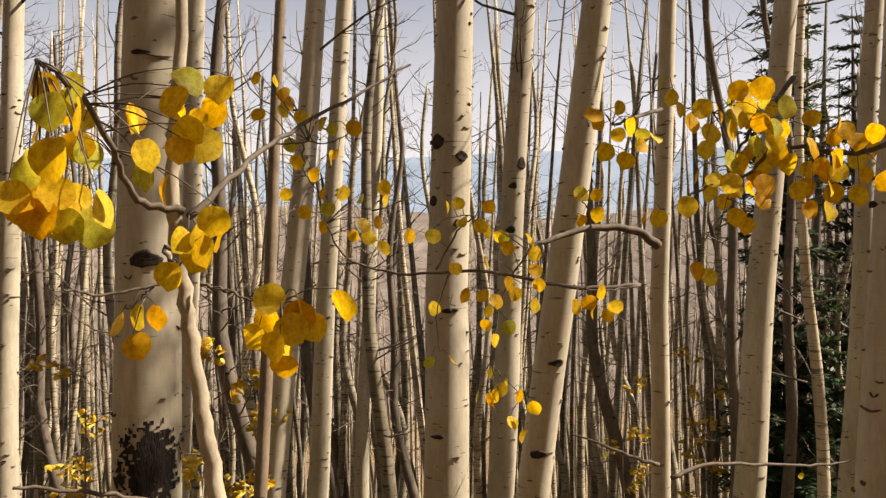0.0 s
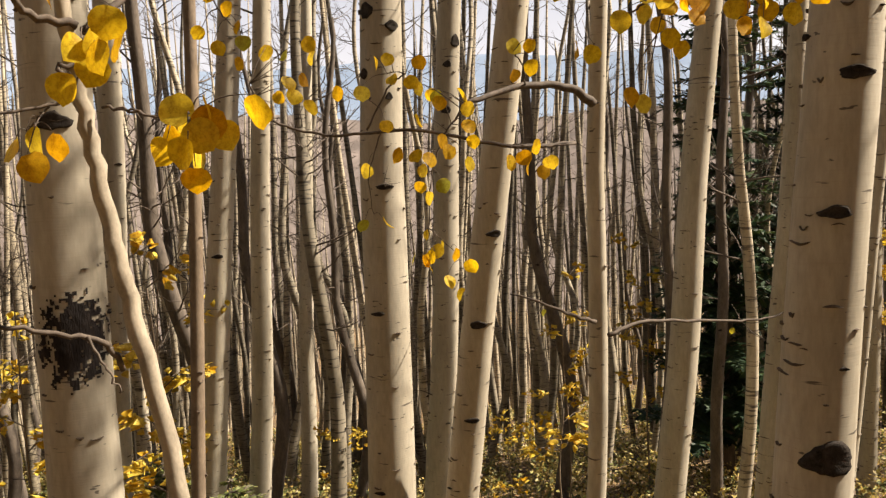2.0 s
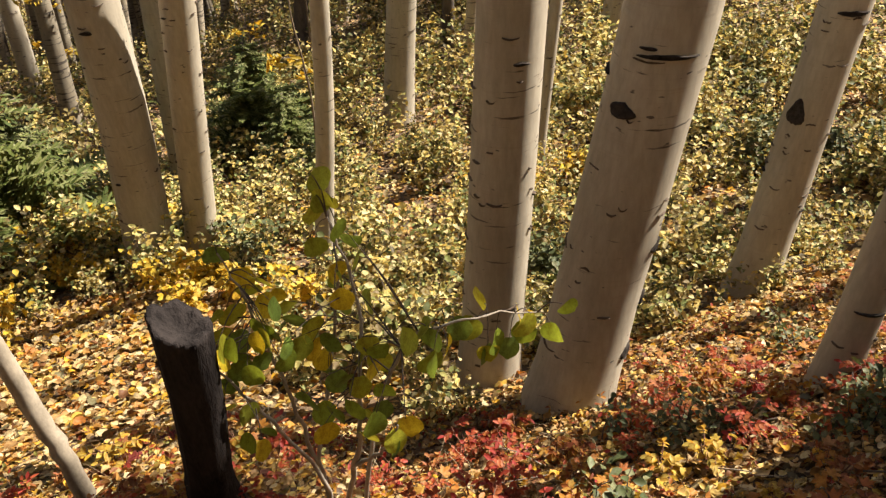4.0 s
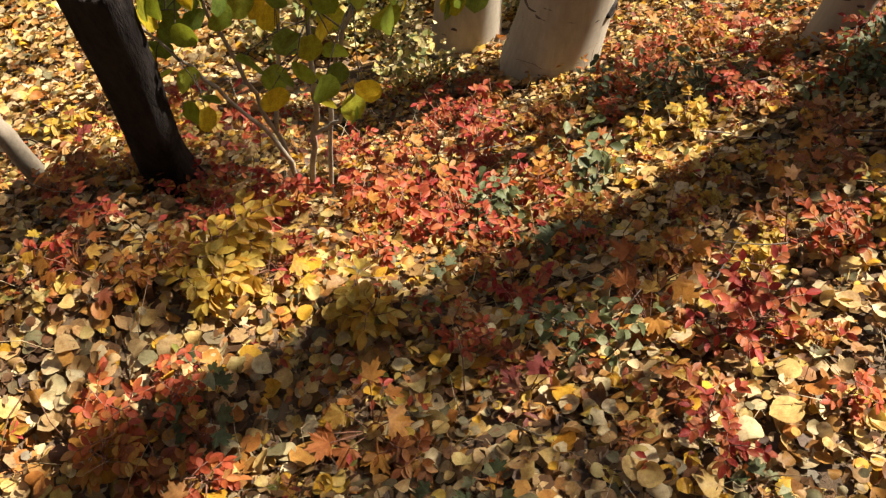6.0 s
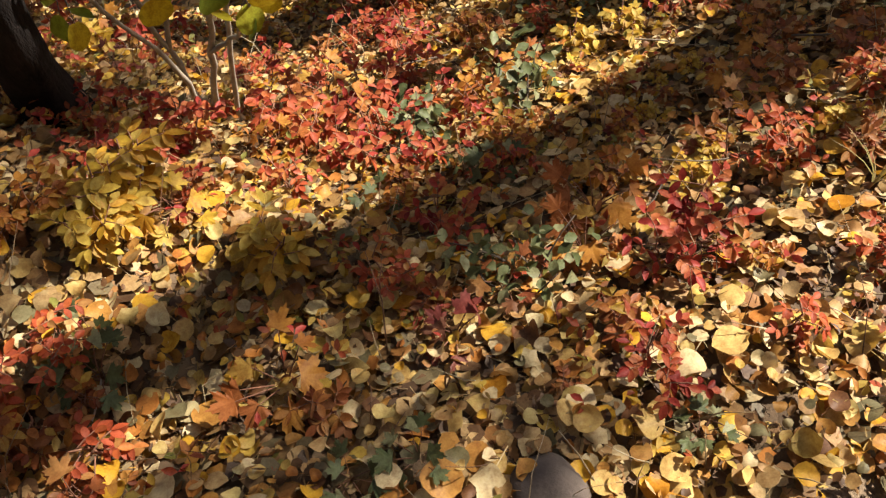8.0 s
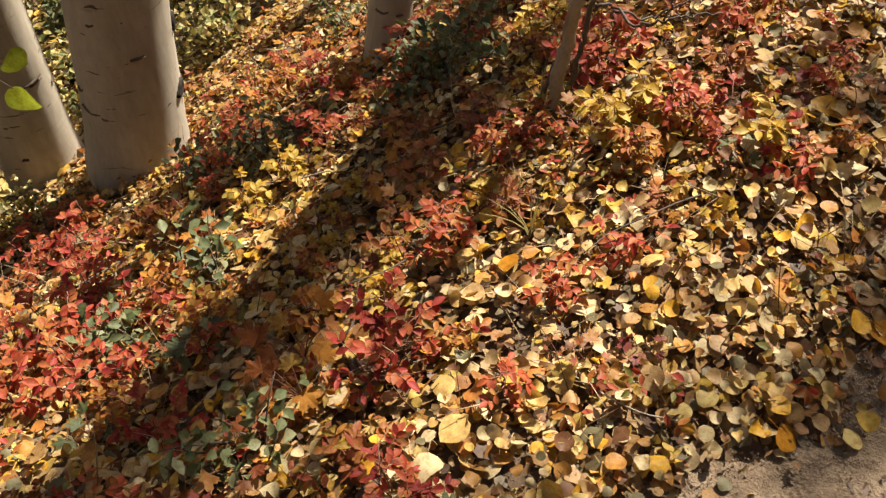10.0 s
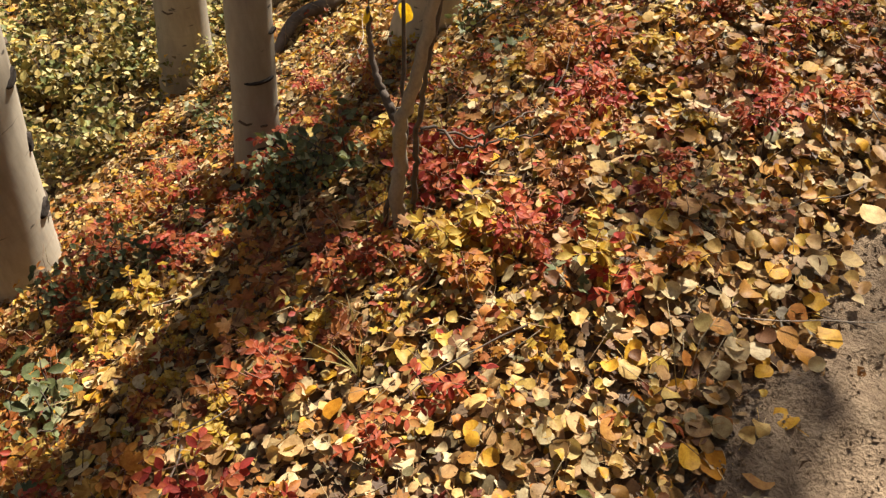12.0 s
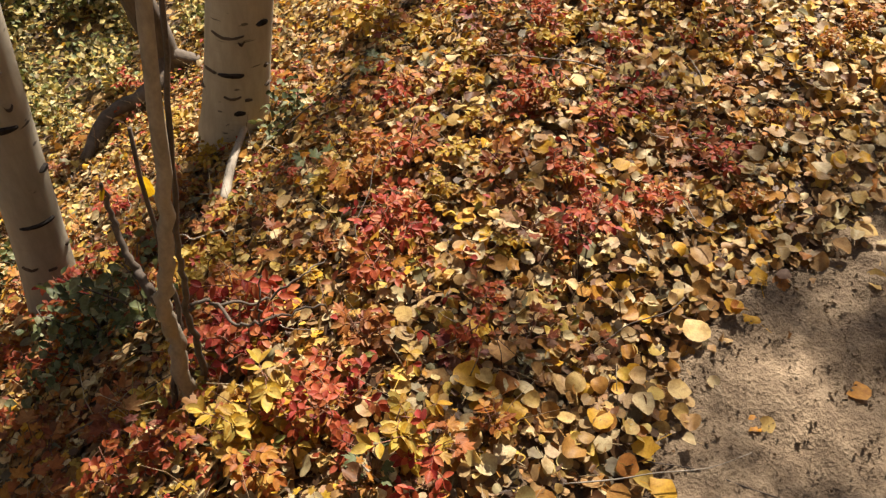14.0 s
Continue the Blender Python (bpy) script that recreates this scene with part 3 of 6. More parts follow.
aspen(-2.62, 5.00, (0.023, 0), 0.085, seed=19)
aspen(-1.98, 6.00, (0.049, 0), 0.11, seed=20)
aspen(-0.82, 3.20, (0.061, 0), 0.032, seed=21, h=8, scars=20, mat=BARK_BROWN, label="thin dark brown young aspen stem")


# the wood behind: a few grown shapes, set out at random
def wood_tree(seed, mat):
    r = np.random.RandomState(seed)
    h, r0 = r.uniform(6.8, 8.6), r.uniform(0.045, 0.095)
    tree = empty("aspen_tree", (0, 0, 0), "slim pale aspen with bare upper branches", "tree", "aspens")
    me, z, P = trunk_mesh("trunk", h, (r.uniform(-0.04, 0.06), r.uniform(-0.03, 0.03)), r.uniform(-0.18, 0.18), r0, seed, 12, r.uniform(0.05, 0.15), mat)
    trunk = part("trunk", me, tree)
    for i in range(5):
        w = r.uniform(0.4, 0.8) * r0
        part("knot", knot_mesh(z, P, h, r0, r.uniform(3.4, 6.0), r.uniform(0.8, 5.5), w, w * 0.5, seed * 7 + i, KNOT), trunk)
    part("crown", branches_mesh("crown", z, P, h, r0, 30, 2.0, seed, 1.2, TWIG, 1), tree, "bare dark twigs")
    return tree


FRONT_TREES = ((1.24, 1.82), (1.12, 2.24), (2.42, 2.21), (0.24, 4.37), (0.3, 5.61), (-0.05, 4.35), (-0.98, 2.7), (0.86, 3.92), (2.17, 6.19))
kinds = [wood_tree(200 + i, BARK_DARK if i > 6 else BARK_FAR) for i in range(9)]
r = np.random.RandomState(31)
spots, tries = [], 0
while len(spots) < 135 and tries < 9000:
    tries += 1
    d, a = 5.6 + 12.5 * r.uniform(0, 1) ** 0.75, radians(r.uniform(-46, 66))
    x, y = math.sin(a) * d, math.cos(a) * d
    if a > radians(40) and r.uniform() < 0.72:
        continue
    if d < 8 and a > radians(-25) and a < radians(28) and r.uniform() < 0.75:
        continue
    # gaps towards the sun, through which it reaches the front trees
    if any(-0.3 < (x - p) * math.cos(radians(SUN_AZ)) - (y - q) * math.sin(radians(SUN_AZ)) < 0.3 and x > p for p, q in FRONT_TREES):
        continue
    if all((x - p) ** 2 + (y - q) ** 2 > 0.42 for p, q in spots):
        spots.append((x, y))
# unseen trees added uphill and to the sun's side, to shade the bank
for x, y in ((6.8, 2.7), (9.2, 2.6), (7.4, -2.4), (9.5, -2.8), (12.5, -4.4), (-2.6, 2.2), (-3.6, 3.4), (-1.8, -2.4), (1.5, -2.8), (4.0, -3.2)):
    spots.append((x, y))
used = [False] * len(kinds)
for x, y in spots:
    i = r.randint(len(kinds)) if r.uniform() < 0.93 else 8
    m = pose(x, y, float(height(x, y)), 0, 0, r.uniform(-50, 50)) @ Matrix.Scale(r.uniform(0.85, 1.15), 4)
    if not used[i]:
        used[i] = True
        kinds[i].matrix_basis = m
    else:
        clone(kinds[i], m)
for i, k in enumerate(kinds):
    if not used[i]:
        k.matrix_basis = pose(-6 - i, 9, float(height(-6 - i, 9)))

# far wood, past counting
pieces, tw = [], []
for i in range(1750):
    if i < 1200:
        d, a = 13 + 62 * r.uniform(0, 1) ** 1.25, radians(r.uniform(-52, 58))
        if -9 < math.degrees(a) < 6 and r.uniform() < 0.4:
            continue
    else:                                   # unseen thicker trees added uphill and behind, to block sky light
        d, a = 4.5 + 24 * r.uniform(0, 1), radians(r.uniform(118, 300))
    x, y = math.sin(a) * d, math.cos(a) * d
    h, r0 = r.uniform(8, 13) if x < 6 else r.uniform(6.5, 8.5), r.uniform(0.045, 0.1)
    g, s = float(height(x, y)), r.uniform(-0.08, 0.09)
    zz = np.array([-0.3, 0.15, 1.5, 3.5, 6, 9, 13]) * h / 13
    w = np.cumsum(r.uniform(-0.1, 0.1, 7))
    P = np.stack([x + s * zz + w, np.full(7, y), g + zz], 1)
    pieces.append(tube(P, (r0 if i < 1200 else r0 * 1.6) * np.array([1.3, 1, 0.92, 0.82, 0.65, 0.45, 0.1]), 6, 0.03, i))
    if d < 45:
        for _ in range(7 if i < 1200 else 14):
            k = r.uniform(0.15, 0.95)
            p = np.array([np.interp(k * h, zz, P[:, 0]), y, g + k * h])
            v = np.array([r.uniform(-1, 1), r.uniform(-0.4, 0.4), r.uniform(0.0, 0.9)]) * r.uniform(0.3, 1.0)
            tw.append(tube(np.array([p, p + v * 0.5 + r.uniform(-0.08, 0.08, 3), p + v]), np.array([0.011, 0.007, 0.003]) * (1 if i < 1200 else 3), 3, 0, 0))
V, F = join(pieces)
tagged(new("far_aspen_trunks", mesh_from("far_aspen_trunks", V, F, BARK_WOOD)), "dense stand of thin pale aspen trunks", "trees", kind="stuff")
V, F = join(tw)
tagged(new("far_twigs", mesh_from("far_twigs", V, F, TWIG)), "tangle of bare grey aspen twigs", "twigs", kind="stuff")


# ---- leaves ----
def round_leaf(r, size, n=12, curl=1.0, stalk=True):
    """An aspen leaf: nearly round with a small tip, cupped and rolled at its rim, on a thin stalk. Its stalk foot is the origin, the blade hangs along -y."""
    n += n % 2
    a = np.linspace(0, 2 * math.pi, n, endpoint=False) - math.pi / 2
    b = a[::2]
    rad = size / 2 * (1 + r.uniform(-0.035, 0.035, n) + 0.03 * np.sin(2 * a + r.uniform(0, 6)))
    rad[0] *= 1.17
    rad[n // 2] *= 0.93
    s = size * 0.55 if stalk else 0
    inner = size * 0.29
    V = np.concatenate([np.stack([np.cos(a) * rad * 1.03, np.sin(a) * rad, np.zeros(n)], 1), np.stack([np.cos(b) * inner, np.sin(b) * inner, np.zeros(n // 2)], 1), [[0, size * 0.03, 0]]])
    u = V / size
    q = (u[:, 0] ** 2 + u[:, 1] ** 2) * 4
    z = curl * (r.uniform(-9, 9) * u[:, 0] ** 2 + r.uniform(-7, 7) * u[:, 1] ** 2 + r.uniform(-8, 8) * u[:, 0] * u[:, 1]) * size
    z = z + size * q * (0.05 * np.sin(3 * np.arctan2(u[:, 1], u[:, 0]) + r.uniform(0, 6)) * min(1, 0.4 + 3 * curl)) + size * r.uniform(-0.05, 0.16) * np.abs(u[:, 0])
    V[:, 2] = z
    V[:, 1] -= size * 0.48 + s
    m = n // 2
    T = []
    for i in range(m):
        k, p, c = 2 * i, n + i, n + (i + 1) % m
        T += [(k, k + 1, p), (k + 1, c, p), (k + 1, (k + 2) % n, c), (p, c, n + m)]
    if stalk:
        w = size * 0.016
        top = len(V)
        V = np.concatenate([V, [[-w, 0, 0.004 * size], [w, 0, 0.004 * size], [-w, -s - size * 0.06, 0], [w, -s - size * 0.06, 0]]])
        T += [(top, top + 2, top + 1), (top + 1, top + 2, top + 3), (top + 2, n // 2, top + 3)]
    return V, np.array(T)


def small_leaf(r, length, width, fine=False):
    """An ovate leaflet folded along its midrib, foot at the origin, along +y. fine: a smoother outline."""
    f = r.uniform(0.1, 0.35) * width
    b = r.uniform(-0.25, 0.1) * length
    if not fine:
        V = np.array([[0, 0, 0], [-width / 2, length * 0.4, f], [-width * 0.36, length * 0.75, f + b * 0.5], [0, length, b], [width * 0.36, length * 0.75, f + b * 0.5], [width / 2, length * 0.4, f], [0, length * 0.5, b * 0.25]])
        return V, np.array([(0, 6, 1), (1, 6, 2), (2, 6, 3), (3, 6, 4), (4, 6, 5), (5, 6, 0)])
    side = [(0.12, 0.24), (0.32, 0.46), (0.5, 0.5), (0.7, 0.42), (0.87, 0.24)]
    V = [(0, 0, 0)] + [(-w * width, y * length, f * w * 2 + b * y * y) for y, w in side] + [(0, length, b)] + [(w * width, y * length, f * w * 2 + b * y * y) for y, w in side[::-1]] + [(0, length * 0.3, b * 0.09), (0, length * 0.65, b * 0.42)]
    T = [(0, 12, 1), (1, 12, 2), (2, 12, 3), (3, 12, 13), (3, 13, 4), (4, 13, 5), (5, 13, 6), (6, 13, 7), (7, 13, 8), (8, 13, 9), (9, 13, 12), (9, 12, 10), (10, 12, 11), (11, 12, 0)]
    return np.array(V), np.array(T)


def lobed_leaf(r, size):
    """A palmate leaf of five toothed lobes, foot at the origin, spread along +y."""
    V, half = [(0, 0, 0)], []
    for c, L in ((-1.75, 0.62), (-0.85, 0.88), (0, 1.0), (0.85, 0.88), (1.75, 0.62)):
        L = L * r.uniform(0.9, 1.1)
        half += [(c - 0.42, L * 0.5), (c - 0.24, L * 0.78), (c - 0.1, L * 0.76), (c, L), (c + 0.1, L * 0.76), (c + 0.24, L * 0.78)]
    half.append((1.75 + 0.42, 0.3))
    dish, roll, w = r.uniform(-0.35, 0.3), r.uniform(-0.3, 0.3), r.uniform(0, 6)
    for a, L in half:
        x, y = math.sin(a) * L * size * 0.62, (math.cos(a) * L * 0.62 + 0.1) * size
        V.append((x, y, dish * L * L * size + roll * x + 0.06 * size * math.sin(a * 3 + w) * L))
    n = len(half)
    return np.array(V), np.array([(0, i + 1, i) for i in range(1, n)])


def turn(ax, ay, az):
    return np.array(Euler((ax, ay, az)).to_matrix())


def scatter(variants, places, turns, sizes):
    """Lays copies of small meshes at places: joined vertices and triangles."""
    Vs, Ts, k = [], [], 0
    for i, (p, m, s) in enumerate(zip(places, turns, sizes)):
        V, T = variants[i % len(variants)]
        Vs.append((V * s) @ m.T + p)
        Ts.append(T + k)
        k += len(V)
    return np.concatenate(Vs), [np.concatenate(Ts)]


# fallen leaves
r = np.random.RandomState(5)
fallen = []
for i in range(60):
    V, T = round_leaf(r, 1.0, 12, (0.03, 0.07, 0.12, 0.2)[i % 4], r.uniform() < 0.5)
    V[:, 1] += 0.6
    if i % 5 == 0:                          # torn or half rotted away
        V[:12, :2] = V[18, :2] + (V[:12, :2] - V[18, :2]) * r.uniform(0.65, 1.05, (12, 1))
    if i % 4 == 1:                          # folded along the midrib
        V[:, 2] += np.abs(V[:, 0]) * r.uniform(0.15, 0.6)
    fallen.append((V, T))


def litter_spots(n, x0, x1, y0, y1, keep):
    x, y = r.uniform(x0, x1, n), r.uniform(y0, y1, n)
    k = keep(x, y) > r.uniform(0, 1, n)
    return x[k], y[k]


def lay(x, y, lift=0.013, tilt=0.36):
    z = height(x, y) + lumps(x, y) + lift * r.uniform(-0.6, 1.6, len(x))
    slope = np.arctan((height(x, y + 0.05) - height(x, y - 0.05)) / 0.1)
    turns = [turn(s, 0, 0) @ turn(a, b, c) for s, a, b, c in zip(slope, r.normal(0, tilt, len(x)), r.normal(0, tilt, len(x)), r.uniform(0, 6.28, len(x)))]
    return np.stack([x, y, z], 1), turns


def cover(x, y):
    e = y - trail_edge(x)
    return np.where(e > 0.02, 1.0, np.where(e > -0.06, 0.25, 0.012))


plain = []
for _ in range(12):
    a = np.arange(6) * math.pi / 3
    W = np.stack([np.cos(a) * 0.5, np.sin(a) * 0.48, r.uniform(-0.08, 0.08, 6)], 1) * r.uniform(0.85, 1.1, (6, 1))
    plain.append((W, np.array([(0, 1, 2), (0, 2, 3), (0, 3, 5), (3, 4, 5)])))
x, y = litter_spots(30000, -0.9, 3.2, -0.4, 2.1, lambda x, y: np.where(y - trail_edge(x) > 0.01, 1.0, 0.03))
places, turns = lay(x, y, 0.004, 0.4)
V, F = scatter(plain, places, turns, r.uniform(0.012, 0.034, len(x)))
tagged(new("old_leaf_litter", mesh_from("old_leaf_litter", V, F, LITTER_OLD)), "brown rotting leaves under the fresh litter", "leaf litter", kind="stuff")
x, y = litter_spots(38000, -1.0, 3.5, -0.75, 2.1, cover)
x2, y2 = litter_spots(6000, -2.5, 6, 2.1, 5.0, lambda x, y: np.ones(len(x)))
x3, y3 = litter_spots(5500, -1.3, 0.7, 2.5, 4.0, lambda x, y: np.ones(len(x)))
x, y = np.concatenate([x, x2, x3]), np.concatenate([y, y2, y3])
places, turns = lay(x, y, 0.014, 0.3)
sizes = r.choice([0.015, 0.021, 0.027, 0.032, 0.038], len(x), p=[0.22, 0.3, 0.27, 0.15, 0.06]) * r.uniform(0.85, 1.12, len(x)) * np.where(y > 2.1, 1.3, 0.93)
V, F = scatter(fallen, places, turns, sizes)
# thinner litter over the wider floor of the wood, off the trail
x2, y2 = np.clip(r.normal(1.2, 4.2, 60000), -11, 13), np.clip(r.normal(1.0, 3.6, 60000), -9, 11)
e2 = y2 - trail_edge(x2)
k = ((e2 > 0.03) | (e2 < -1.3)) & ~((x2 > -0.8) & (x2 < 3.3) & (y2 > -0.5) & (y2 < 2.0))
p2, t2 = lay(x2[k], y2[k], 0.012, 0.25)
V2, F2 = scatter(plain, p2, t2, r.uniform(0.025, 0.05, len(p2)))
tagged(new("scattered_leaves", mesh_from("scattered_leaves", V2, F2, LITTER)), "scattered tan and yellow leaves on the forest floor", "leaf litter", kind="stuff")
tagged(new("leaf_litter", mesh_from("leaf_litter", V, F, LITTER)), "thick litter of yellow, tan and brown fallen aspen leaves", "leaf litter", kind="stuff")

# small dark scraps of leaf and stalk between them
N = 20000
x, y = r.uniform(-0.8, 3.3, N), r.uniform(-0.45, 2.0, N)
k = (y - trail_edge(x) > -0.04) | (r.uniform(0, 1, N) < 0.008)
places, turns = lay(x[k], y[k], 0.012, 0.6)
scraps = [small_leaf(r, 1.0, w) for w in (0.3, 0.5, 0.7, 0.12)]
V, F = scatter(scraps, places, turns, r.uniform(0.006, 0.022, len(places)))
tagged(new("leaf_scraps", mesh_from("leaf_scraps", V, F, SCRAP)), "crumbled brown leaf scraps on the ground", "leaf litter", kind="stuff")

# bright whole leaves on top, one by one
tops = [mesh_from("leaf", V * 0.04, [T], LITTER_ONE) for V, T in fallen[2:60:6]]


def lay_leaf(i, x, y, size, tilt=0.1):
    ob = part("leaf", tops[i % len(tops)], ground)
    off = 0.02 if y > trail_edge(x) else 0.005
    slope = math.atan(float(height(x, y + 0.05) - height(x, y - 0.05)) / 0.1)
    m = turn(slope, 0, 0) @ turn(r.normal(0, tilt), r.normal(0, tilt), r.uniform(0, 6.28))
    ob.matrix_basis = Matrix.Translation((x, y, float(height(x, y) + lumps(x, y)) + off)) @ Matrix(m.tolist()).to_4x4() @ Matrix.Scale(size / 0.04, 4)


ON_TRAIL = ((1.7, -0.33), (1.81, -0.47), (1.99, -0.2), (1.58, -0.18), (1.58, -0.09), (1.48, -0.13), (2.11, -0.43), (2.17, -0.45), (1.96, -0.3), (1.68, -0.18), (1.88, -0.31), (1.81, -0.2), (2.08, -0.5), (1.51, -0.18), (2.46, -0.43), (2.37, -0.29), (2.31, -0.38), (2.49, -0.32), (2.36, -0.47), (1.21, -0.2), (1.12, -0.23), (1.22, -0.17), (1.18, -0.11), (1.46, -0.16))
ON_BANK = ((1.67, 0.14), (1.65, 0.09), (1.57, 0.12), (1.4, 0.17), (1.78, 0.07), (1.45, 0.07), (1.53, 0.02), (1.42, -0.05), (-0.23, 0.59), (-0.05, 0.52), (0.09, 0.54), (0.09, 0.4), (0.01, 0.47), (-0.14, 0.64), (0.36, 0.31), (0.51, 0.33), (0.66, 0.32), (0.7, 0.31), (0.37, 0.57), (1.0, 0.48), (0.3, 0.33))
for i, (x, y) in enumerate(ON_TRAIL + ON_BANK):
    lay_leaf(i, x, y, r.uniform(0.034, 0.047))
x, y = litter_spots(1100, 0.1, 2.6, -0.65, 1.3, lambda x, y: np.where(y - trail_edge(x) > 0, 0.26, 0.04))
for i, (px, py) in enumerate(zip(x[:215], y[:215])):
    lay_leaf(i, float(px), float(py), r.uniform(0.026, 0.041), 0.2)


# ---- low red and orange plants ----
def compound_leaf(r, base, way, length, pairs, leaf, fine=True):
    """A stalk with paired leaflets and one at its tip."""
    P = [np.array(base, float)]
    d = np.array(way, float)
    d /= np.linalg.norm(d)
    out_s, out_l = [], []
    for _ in range(4):
        d = d + np.array([0, 0, -0.12]) + r.uniform(-0.08, 0.08, 3)
        d /= np.linalg.norm(d)
        P.append(P[-1] + d * length / 4)
    out_s.append(tube(P, np.linspace(0.0011, 0.0006, 5), 3))
    yaw = math.atan2(-d[0], d[1])
    for k in range(pairs):
        p = np.array(P[4]) - d * length * (0.06 + 0.7 * k / max(pairs, 2))
        for side in (-1, 1):
            V, T = small_leaf(r, leaf * r.uniform(0.8, 1.15), leaf * r.uniform(0.46, 0.6), fine)
            out_l.append((V @ turn(r.normal(-0.05, 0.35), r.normal(0, 0.4), yaw + side * r.uniform(0.75, 1.25)).T + p, [], T))
    V, T = small_leaf(r, leaf * 1.15, leaf * 0.6, fine)
    out_l.append((V @ turn(r.normal(-0.2, 0.3), r.normal(0, 0.3), yaw).T + P[-1], [], T))
    return out_s, out_l


def finish_plant(name, label, category, S, L, mat):
    ob = empty(name, (0, 0, 0), label, category, "low plants on the bank")
    V, F = join(S)
    tagged(part("stem_tuft", mesh_from("stem_tuft", V, F, STALK), ob), kind="stuff")
    V, F = join(L)
    tagged(part("foliage", mesh_from("foliage", V, F, mat), ob), kind="stuff")
    return ob


def rose(seed, tall, leaf, mat, label, stems=3):
    """A wild rose seedling: a few upright stems with feathered leaves all the way up."""
    r = np.random.RandomState(seed)
    S, L = [], []
    for _ in range(stems):
        a = r.uniform(0, 6.28)
        d = np.array([math.cos(a) * 0.4, math.sin(a) * 0.4, 1])
        P = [np.zeros(3), d * tall * 0.3, d * tall * 0.65 + r.uniform(-0.01, 0.01, 3), d * tall]
        S.append(tube(P, [0.002, 0.0017, 0.0014, 0.001], 4))
        for k in range(4):
            b = k * 2.4 + r.uniform(-0.5, 0.5)
            h = 0.35 + 0.65 * (k + r.uniform(0, 1)) / 4
            s, l = compound_leaf(r, np.array(P[3]) * h, (math.cos(b), math.sin(b), r.uniform(0.1, 0.8)), tall * r.uniform(0.3, 0.5), r.randint(2, 4), leaf)
            S += s
            L += l
    return finish_plant("rose_seedling", label, "rose seedling", S, L, mat)


def geranium(seed, tall, leaf, count, mat, label):
    """A cranesbill clump: broad lobed leaves held flat on long thin stalks."""
    r = np.random.RandomState(seed)
    S, L = [], []
    for k in range(count):
        b = k * 2.4 + r.uniform(-0.4, 0.4)
        h, o = tall * r.uniform(0.45, 1.1), r.uniform(0.25, 0.8) * tall
        tip = np.array([math.cos(b) * o, math.sin(b) * o, h])
        S.append(tube(smooth_path([(0, 0, 0), tip * [0.35, 0.35, 0.6], tip], 3), np.linspace(0.0013, 0.0007, 7), 3))
        V, T = lobed_leaf(r, leaf * r.uniform(0.65, 1.15))
        L.append((V @ turn(r.normal(-0.15, 0.3), r.normal(0, 0.3), b - math.pi / 2 + r.uniform(-0.5, 0.5)).T + tip, [], T))
    return finish_plant("cranesbill", label, "wild plant", S, L, mat)


kinds_of = {
    "crimson": [rose(300, 0.1, 0.019, CRIMSON, "crimson wild rose seedling with feathered leaves"), rose(301, 0.08, 0.017, SCARLET, "scarlet wild rose seedling with feathered leaves"), rose(302, 0.11, 0.021, CRIMSON, "crimson wild rose seedling with feathered leaves", 2), rose(303, 0.07, 0.016, SCARLET, "scarlet wild rose seedling with feathered leaves", 2)],
    "orange": [rose(310, 0.08, 0.021, ORANGES, "orange wild rose seedling with paired leaflets"), geranium(311, 0.075, 0.05, 9, ORANGES, "rust orange cranesbill with broad lobed leaves"), geranium(312, 0.06, 0.042, 8, RUST, "russet cranesbill with broad lobed leaves"), rose(313, 0.06, 0.02, RUST, "russet seedling among fallen leaves", 2)],
    "gold": [rose(320, 0.08, 0.025, YELLOWS, "golden leafy seedling on the bank"), geranium(321, 0.07, 0.045, 9, YELLOWS, "yellow cranesbill with broad lobed leaves")],
    "plum": [geranium(330, 0.05, 0.045, 6, PLUM, "dull plum red cranesbill with lobed leaves"), rose(331, 0.055, 0.018, RUST, "russet seedling among fallen leaves", 2)],
    "green": [geranium(340, 0.06, 0.055, 7, HERB, "dull green cranesbill with broad lobed leaves")]}
sown = set()
r = np.random.RandomState(77)


def sow(kind, x, y, s=1.0):
    pool = kinds_of[kind]
    i = r.randint(len(pool))
    m = pose(x, y, float(height(x, y) + lumps(x, y)) - 0.004, r.uniform(-12, 4), r.uniform(-8, 8), r.uniform(0, 360)) @ Matrix.Scale(s, 4)
    if (kind, i) in sown:
        clone(pool[i], m)
    else:
        sown.add((kind, i))
        pool[i].matrix_basis = m


